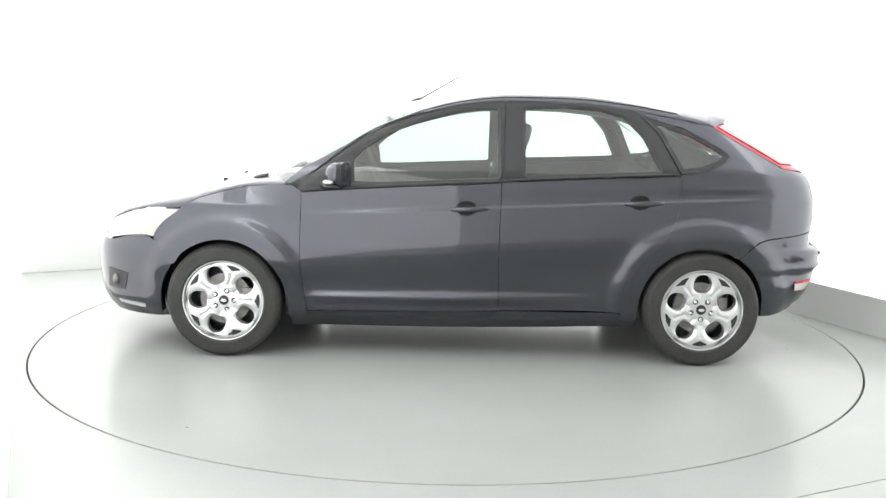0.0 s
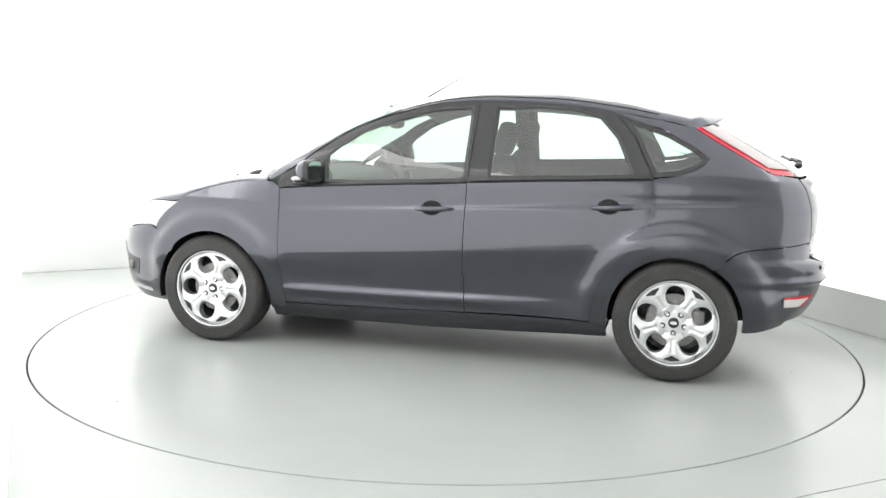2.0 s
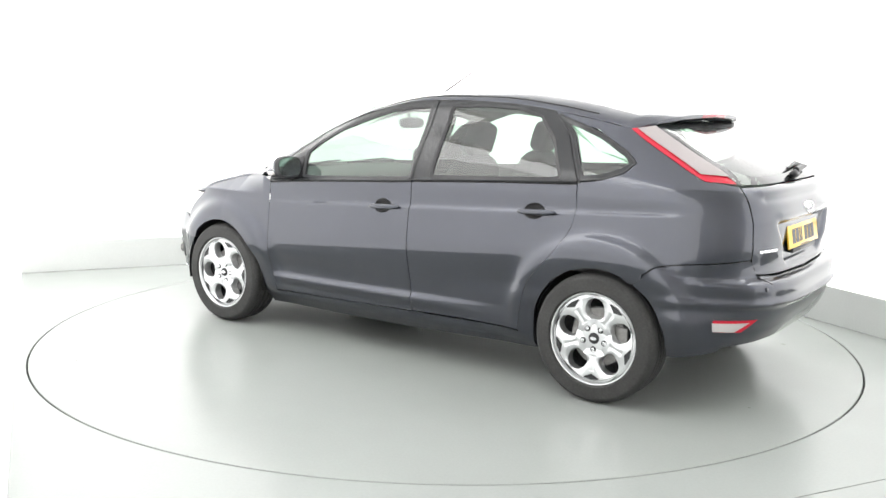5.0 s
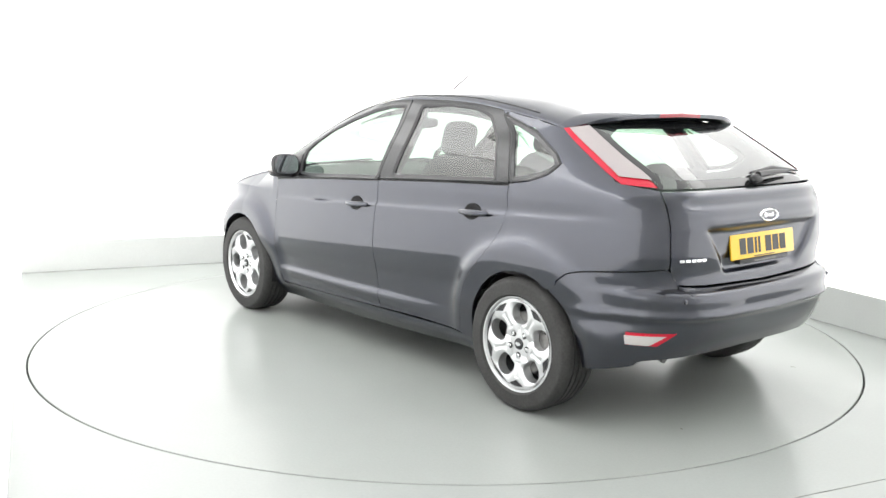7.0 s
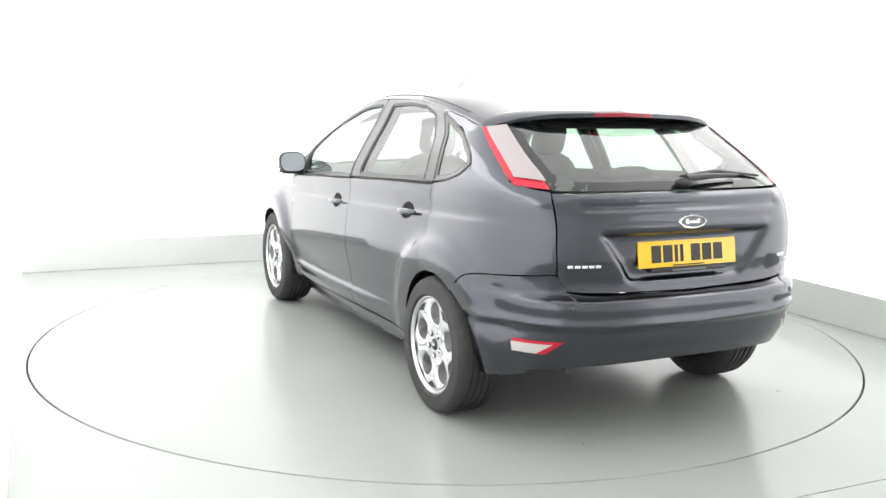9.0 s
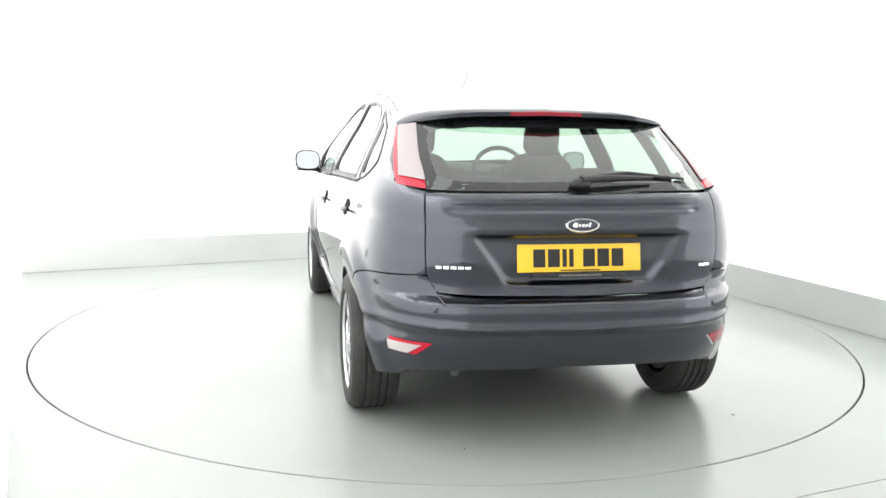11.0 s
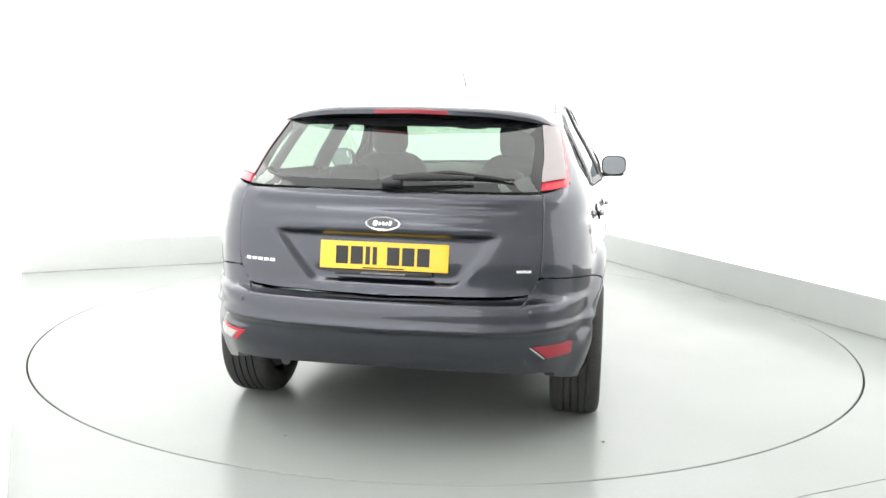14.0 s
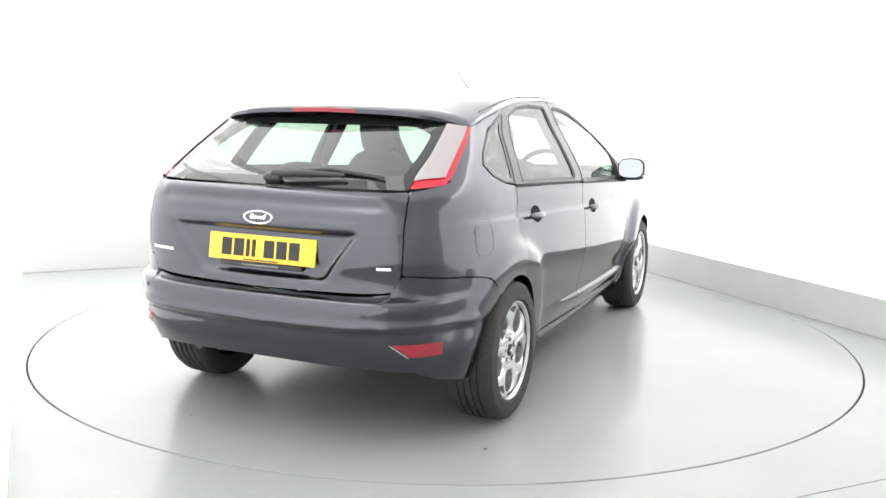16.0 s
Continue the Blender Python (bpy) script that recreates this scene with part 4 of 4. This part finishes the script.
    # spoiler
    rows = []
    n = 36
    for i in range(-n, n + 1):
        u = i / n
        y = 0.652 * u
        a = abs(u)
        zt = lerp_table([(0.0, 1.392), (0.5, 1.384), (0.8, 1.362), (1.0, 1.318)], a)
        xt = lerp_table([(0.0, -1.545), (0.6, -1.525), (0.85, -1.470), (1.0, -1.385)], a)
        x0 = lerp_table([(0.0, -1.40), (0.7, -1.36), (1.0, -1.315)], a)
        z0 = 1.327 + 0.081 * (1 - a**5) ** 0.62
        thin = 1 - 0.55 * a**6
        rows.append([(x0, y, z0 - 0.008), ((x0 + xt) / 2, y, (z0 + zt) / 2 + 0.007), (xt + 0.012, y, zt + 0.003), (xt, y, zt - 0.004), (xt + 0.004, y, zt - 0.022 * thin), (xt + 0.030, y, zt - 0.036 * thin),
                     ((x0 + xt) / 2 + 0.01, y, z0 - 0.052 * thin), (x0 + 0.01, y, z0 - 0.05 * thin)])
    k = len(rows[0])
    v = [p for r in rows for p in r]
    f = [(i * k + q, i * k + q + 1, (i + 1) * k + q + 1, (i + 1) * k + q) for i in range(2 * n) for q in range(k - 1)]
    f += [tuple(range(k)), tuple(range(2 * n * k, (2 * n + 1) * k))]
    wing = mate("roof_spoiler", (v, f), PAINT, car, "body-coloured roof spoiler")
    rows = []
    for i in range(-10, 11):
        y = 0.165 * i / 10
        u = abs(y) / 0.652
        xt = lerp_table([(0.0, -1.545), (0.6, -1.525)], u)
        zt = lerp_table([(0.0, 1.392), (0.5, 1.384)], u)
        rows.append([(xt + 0.002, y, zt - 0.002), (xt - 0.003, y, zt - 0.005), (xt + 0.001, y, zt - 0.021), (xt + 0.010, y, zt - 0.024)])
    v = [p for r in rows for p in r]
    f = [(i * 4 + q, i * 4 + q + 1, (i + 1) * 4 + q + 1, (i + 1) * 4 + q) for i in range(20) for q in range(3)]
    mate("high_brake_lamp", (v, f), BRAKE_LENS, wing, "red high-level brake lamp")


def plate_and_badges(lid):
    # the plate leans with the recess
    lean = pose(-2.024, 0, 0.810, 0, 9.0, 0)
    plate = part("number_plate", block((-0.006, -0.262, -0.056), (0.004, 0.262, 0.056), 0.003), PLATE_YELLOW, lid, "yellow reflective rear number plate")
    plate.matrix_basis = lean
    x = 0.196
    for k, w in enumerate((0.050, 0.050, 0.018, 0.018, 0.0, 0.050, 0.050, 0.050)):
        if w:
            part("plate_bar", block((-0.0072, x - w, -0.036), (-0.0055, x, 0.036), 0.0), PLATE_BLACK, plate, "plain black bar", smooth=False)
            x -= w + 0.011
        else:
            x -= 0.030
    part("plate_foot_bar", block((-0.0072, -0.085, -0.052), (-0.0055, 0.085, -0.047)), PLATE_BLACK, plate, "thin plain dark bar", smooth=False)
    grip = part("tailgate_grip", block((-0.010, -0.20, -0.012), (0.02, 0.20, 0.010), 0.005), BLACK_TRIM, lid, "black tailgate grip under the plate")
    grip.matrix_basis = pose(-2.030, 0, 0.744)
    part("grip_strip", block((-0.014, -0.09, -0.006), (-0.0105, 0.09, 0.002), 0.001), DISC_STEEL, grip, "pale strip", smooth=False)
    # oval badge
    def oval(a, b, x):
        return [(x, a * math.cos(2 * math.pi * i / 48), b * math.sin(2 * math.pi * i / 48)) for i in range(48)]
    loops = [oval(0.074, 0.031, 0.010), oval(0.073, 0.030, -0.004), oval(0.070, 0.027, -0.008), oval(0.064, 0.0225, -0.006), oval(0.063, 0.0215, -0.001)]
    v = [p for l in loops for p in l]
    f = [(r * 48 + i, r * 48 + (i + 1) % 48, (r + 1) * 48 + (i + 1) % 48, (r + 1) * 48 + i) for r in range(4) for i in range(48)]
    badge = mate("oval_badge", (v, f), CHROME, lid, "chrome oval badge rim")
    badge.matrix_basis = pose(-2.044, 0, 0.944, 0, 9, 0)
    mesh_object("badge_field", oval(0.064, 0.0222, -0.003), [tuple(range(48))], BADGE_BLUE, badge, "dark enamel badge field")
    for y0, y1, z0 in ((0.040, 0.020, 0.001), (0.017, 0.008, -0.001), (0.004, -0.008, -0.001), (-0.011, -0.020, -0.001), (-0.024, -0.036, 0.002)):
        part("badge_bar", cushion((-0.0042, (y0 + y1) / 2, z0), (0.0012, abs(y0 - y1) / 2, 0.0075 + 0.004 * (abs(y0) > 0.02)), 2.5, pose(0, 0, 0, 18, 0, 0), 16, 6), CHROME, badge, "plain bright shape")
    for y0, w, z0, h, count in ((0.588, 0.140, 0.777, 0.013, 5), (-0.522, 0.070, 0.770, 0.012, 1)):
        step = w / count
        for k in range(count):
            y = y0 - step * (k + 0.5)
            p = shell(s_of_y(abs(y), z0), z0)
            q = shell(s_of_y(abs(y) - 0.01, z0), z0)
            turn = math.degrees(math.atan2(p[0] - q[0], 0.01)) * (1 if y > 0 else -1)
            bm = block((-0.004, -step * 0.42, -h / 2), (0.004, step * 0.42, h / 2), 0.0015)
            ob = part("letter_bar" if count > 1 else "model_bar", bm, CHROME, lid, "plain bright bar", smooth=False)
            ob.matrix_basis = pose(p[0] + tail_displace(Vector((p[0], y, z0))).x - 0.002, y, z0, 0, 0, -turn)


def front_bumper():
    half = patch([(1.655, 0.200), (1.80, 0.185), (2.05, 0.185), ("s", FRONT_X + math.pi / 2, 0.20)], [(1.602, 0.522), (1.664, 0.600), (1.767, 0.662), (1.90, 0.648), (2.04, 0.618), ("s", FRONT_X + 1.30, 0.645), ("s", FRONT_X + math.pi / 2, 0.628)],
                 [(1.655, 0.200), (1.666, 0.316), (1.642, 0.44), (1.602, 0.522)], [("s", FRONT_X + math.pi / 2, 0.20), ("s", FRONT_X + math.pi / 2, 0.628)], nu=36, nv=20, gaps="btr", depth=0.04)
    bumper = mate("front_bumper", both(half), PAINT, car, "body-coloured front bumper")
    for side in (1, -1):
        v, f = patch([(1.93, 0.330), (2.07, 0.330)], [(1.90, 0.435), (2.05, 0.450)], [(1.93, 0.330), (1.90, 0.435)], [(2.07, 0.330), (2.05, 0.450)], nu=8, nv=6, inset=-0.003)
        rec = mate("fog_lamp_recess", sided((v, f), side), BLACK_TRIM, bumper, "black fog lamp recess")
        p = shell(s_of_x(1.99, 0.385), 0.385)
        part("fog_lamp", cushion((p[0] + 0.004, p[1] * side, 0.385), (0.020, 0.020, 0.030), 2.2), DISC_STEEL, rec, "round clear fog lamp")
        # chrome strip makes a pale patch low on the bumper
        v, f = patch([(1.80, 0.235), (1.98, 0.245)], [(1.80, 0.262), (1.99, 0.268)], [(1.80, 0.235), (1.80, 0.262)], [(1.98, 0.245), (1.99, 0.268)], nu=8, nv=3, inset=-0.006)
        mate("bumper_bright_strip", sided((v, f), side), CHROME, bumper, "bright chrome strip low on the bumper")


# ---- wheels ----
def build_wheel(name_label, steer):
    """One wheel facing +y, centred on its hub face; spoke openings start at the angle given."""
    v, f = lathe([(0.205, 0.015), (0.200, -0.02), (0.196, -0.16), (0.07, -0.165)], 60)
    d, g = lathe([(0.145, -0.050), (0.145, -0.072), (0.07, -0.074), (0.07, -0.045), (0.145, -0.050)], 48)
    wheel = mesh_object("wheel", *joined((v, f), (d, g)), DARK_ALLOY, car, name_label)
    # tyre with tread grooves
    prof = [(0.214, -0.165), (0.230, -0.182), (0.262, -0.190), (0.292, -0.184), (0.308, -0.172), (0.3155, -0.152)]
    for c in (-0.125, -0.093, -0.061, -0.029):
        prof += [(0.3175, c - 0.0045), (0.3100, c - 0.0035), (0.3100, c + 0.0035), (0.3175, c + 0.0045)]
    prof += [(0.3155, 0.000), (0.308, 0.018), (0.296, 0.028), (0.292, 0.0305), (0.286, 0.0300), (0.262, 0.035), (0.240, 0.0325), (0.236, 0.0335), (0.232, 0.030), (0.224, 0.020), (0.219, 0.005)]
    mesh_object("tyre", *lathe(prof, 72), RUBBER, wheel, "black road tyre with four tread grooves")
    # rim flange and face
    pieces = [lathe([(0.223, 0.012), (0.2265, 0.020), (0.2245, 0.0245), (0.2195, 0.0235), (0.214, 0.012), (0.208, 0.004), (0.205, -0.03)], 80)]
    def width_at(r):
        d = (r - 0.146) / 0.050
        return 0.6283 * r + 0.0008 - 0.051 * max(0.0, 1 - abs(d) ** 2.3) ** 0.46
    nr, nc = 44, 12
    slots = []
    for k in range(5):
        a = math.radians(steer + 36 + 72 * k)
        verts, faces = [], []
        for j in range(nr + 1):
            r = 0.045 + (0.212 - 0.045) * j / nr
            w = width_at(r)
            for i in range(-nc, nc + 1):
                u = i / nc
                y = lerp_table([(0.045, 0.004), (0.10, 0.008), (0.16, 0.014), (0.212, 0.012)], r)
                y -= 0.010 * abs(u) ** 3
                if 0.085 < r < 0.160:
                    y -= 0.004 * math.exp(-((u / 0.25) ** 2))
                b = a + u * w / max(r, 0.06)
                verts.append((r * math.cos(b), y, r * math.sin(b)))
        cols = 2 * nc + 1
        faces = [(j * cols + i, j * cols + i + 1, (j + 1) * cols + i + 1, (j + 1) * cols + i) for j in range(nr) for i in range(cols - 1)]
        for i in (0, cols - 1):
            rim_line = [j * cols + i for j in range(nr + 1)]
            low = []
            for q in rim_line:
                p = verts[q]
                low.append(len(verts))
                verts.append((p[0] * 1.0, p[1] - 0.050, p[2] * 1.0))
            faces += [(rim_line[j], rim_line[j + 1], low[j + 1], low[j]) for j in range(nr)]
        pieces.append((verts, faces))
        tri = [(0.172, 0.0), (0.178, 0.010), (0.187, 0.026), (0.195, 0.040), (0.2005, 0.038), (0.2025, 0.0), (0.2005, -0.038), (0.195, -0.040), (0.187, -0.026), (0.178, -0.010)]
        slots.append([(r * math.cos(a + w / r), 0.0152, r * math.sin(a + w / r)) for r, w in tri])
    pieces.append(lathe([(0.0, 0.002), (0.05, 0.003), (0.066, 0.001), (0.070, -0.05)], 40))
    mesh_object("rim", *joined(*pieces), ALLOY, wheel, "silver five-spoke alloy rim with flared spokes")
    # flat black triangles: each slot's shade comes from colour, not depth
    for slot in slots:
        n = len(slot)
        mid = [sum(p[q] for p in slot) / n for q in range(3)]
        low = [(mid[0] + (p[0] - mid[0]) * 0.8, p[1] - 0.0004, mid[2] + (p[2] - mid[2]) * 0.8) for p in slot]
        mesh_object("spoke_slot_shade", slot + low, [(k, (k + 1) % n, n + (k + 1) % n, n + k) for k in range(n)] + [tuple(range(n, 2 * n))], BLACK_TRIM, wheel, "flat black triangle painting the shade of a spoke slot")
    mesh_object("hub_cap", *lathe([(0.0, 0.011), (0.018, 0.010), (0.026, 0.007), (0.029, 0.0)], 32), BLACK_TRIM, wheel, "dark round hub cap")
    mesh_object("cap_badge", [(p[0] * 0.017, 0.0118, p[1] * 0.009) for p in [(math.cos(k * 0.3927), math.sin(k * 0.3927)) for k in range(16)]], [tuple(range(16))], CHROME, wheel, "small bright oval")
    for k in range(5):
        a = math.radians(steer + 36 + 72 * k)
        cx, cz = 0.058 * math.cos(a), 0.054 * math.sin(a)
        # black disc level with the spoke, painting the nut hole's shade
        vv, ff = lathe([(0.0145, 0.0045), (0.0150, 0.0062), (0.0125, 0.0052), (0.0, 0.0045)], 20)
        mesh_object("nut_hole_shade", [(p[0] + cx, p[1], p[2] + cz) for p in vv], ff, BLACK_TRIM, wheel, "black disc painting the shade of a nut hole")
        vv, ff = lathe([(0.0, 0.012), (0.007, 0.012), (0.009, 0.010), (0.009, 0.004)], 6)
        mesh_object("wheel_nut", [(p[0] + cx, p[1], p[2] + cz) for p in vv], ff, CHROME, wheel, "chrome wheel nut", smooth=False)
    mesh_object("brake_disc", *lathe([(0.142, -0.048), (0.142, -0.046), (0.075, -0.044), (0.07, -0.03), (0.0, -0.03)], 48), DISC_STEEL, wheel, "worn steel brake disc")
    part("brake_caliper", block((-0.155, -0.095, -0.065), (-0.080, -0.036, 0.065), 0.012), DISC_STEEL, wheel, "grey brake caliper")
    return wheel


def wheels():
    label = "alloy wheel with a black tyre"
    for x, side, angle in ((WHEEL_X, 1, 0), (-WHEEL_X, 1, 90), (WHEEL_X, -1, 20), (-WHEEL_X, -1, 55)):
        w = build_wheel(label, angle)
        w.matrix_basis = pose(x, 0.842 * side, AXLE_Z + 0.002, 0, 0, 0 if side > 0 else 180)


# ---- cabin ----
def seat(x, y, parent_label):
    s = part("front_seat", cushion((x, y, 0.50), (0.26, 0.25, 0.10), 3.5), SEAT_CLOTH, car, parent_label)
    lean = pose(0, 0, 0, 0, -17, 0)
    part("backrest", cushion((x - 0.30, y, 0.82), (0.085, 0.235, 0.33), 3.2, lean), SEAT_CLOTH, s)
    part("headrest", cushion((x - 0.404, y, 1.222), (0.055, 0.102, 0.097), 4.0, lean), SEAT_CLOTH, s)
    for d in (-0.05, 0.05):
        mesh_object("headrest_post", *tube([(x - 0.35, y + d, 1.08), (x - 0.39, y + d, 1.20)], 0.007, 8), CHROME, s)


def cabin():
    seat(0.08, 0.37, "charcoal cloth front seat with headrest")
    seat(0.08, -0.37, "charcoal cloth front seat with headrest")
    b = part("rear_bench", cushion((-0.72, 0, 0.52), (0.26, 0.62, 0.09), 4.0), SEAT_CLOTH, car, "charcoal cloth rear bench")
    part("backrest", cushion((-1.06, 0, 0.80), (0.075, 0.62, 0.27), 4.0, pose(0, 0, 0, 0, -20, 0)), SEAT_CLOTH, b)
    for y in (0.36, -0.36):
        part("headrest", cushion((-1.155, y, 1.055), (0.045, 0.125, 0.055), 3.0, pose(0, 0, 0, 0, -18, 0)), SEAT_CLOTH, b)
    part("parcel_shelf", block((-1.86, -0.56, 0.985), (-1.25, 0.56, 1.005), 0.008), CABIN_DARK, car, "dark parcel shelf")
    part("dashboard", cushion((0.90, 0, 0.86), (0.24, 0.72, 0.125), 4.0, pose(0, 0, 0, 0, -4, 0)), CABIN_DARK, car, "charcoal dashboard")
    rim = [(0.0, 0.185 * math.cos(2 * math.pi * k / 32), 0.185 * math.sin(2 * math.pi * k / 32)) for k in range(33)]
    w = mesh_object("steering_wheel", *tube(rim, 0.016, 10), CABIN_DARK, car, "black steering wheel")
    w.matrix_basis = pose(0.56, -0.37, 0.955, 0, 24, 0)
    part("hub", cushion((0.02, 0, -0.01), (0.03, 0.075, 0.065), 2.6), CABIN_DARK, w)
    for a in (0, 180, 270):
        c, s = math.cos(math.radians(a)), math.sin(math.radians(a))
        mesh_object("spoke", *tube([(0.015, 0.05 * c, 0.05 * s), (0.0, 0.18 * c, 0.18 * s)], 0.014, 8), CABIN_DARK, w)
    m = part("interior_mirror", cushion((0.46, 0, 1.290), (0.022, 0.120, 0.036), 3.0), CABIN_DARK, car, "black interior mirror")
    mesh_object("stalk", *tube([(0.47, 0, 1.31), (0.50, 0, 1.375)], 0.010, 8), CABIN_DARK, m)
    for side in (1, -1):
        # trim made black so the gap between the doors stays dark
        mate("pillar_trim", sided(ring(soften([(-0.20, 1.02), (-0.215, 1.42), (-0.325, 1.42), (-0.325, 1.04)], 1), soften([(-0.25, 1.03), (-0.26, 1.41), (-0.28, 1.41), (-0.28, 1.04)], 1), 2, -0.05), side), BLACK_TRIM, car, "dark pillar trim")
        mate("quarter_trim", sided(patch([(-0.98, 0.62), (-1.7, 0.62)][::-1], [(-1.18, 1.045), (-1.30, 1.06), (-1.70, 1.06)][::-1], [(-1.7, 0.62), (-1.70, 1.06)], [(-0.98, 0.62), (-1.18, 1.045)], nu=10, nv=8, inset=0.09, gaps=""), side), CABIN_DARK, car, "dark luggage side trim")


for lr in (1, -1):
    doors(lr)
    side_panels(lr)
top_panels()
tail()
front_bumper()
wheels()
cabin()


# ---- what turns: the table and the car on it ----
def turn_at(t):
    u = t - 8
    return 123.3734 - 7.04318 * u - 0.011252 * u * u - 0.000388 * u**3 + 0.00006415 * u**4


def motions():
    rows_table, rows_car = [], []
    for k in range(33):
        t = k * 0.5
        m = pose(0, 0, 0, 0, 0, turn_at(t))
        rows_table.append((t, m))
        rows_car.append((t, m @ pose(-0.0936, -0.0925, 0)))
    walk(turntable, rows_table)
    walk(car, rows_car)


motions()
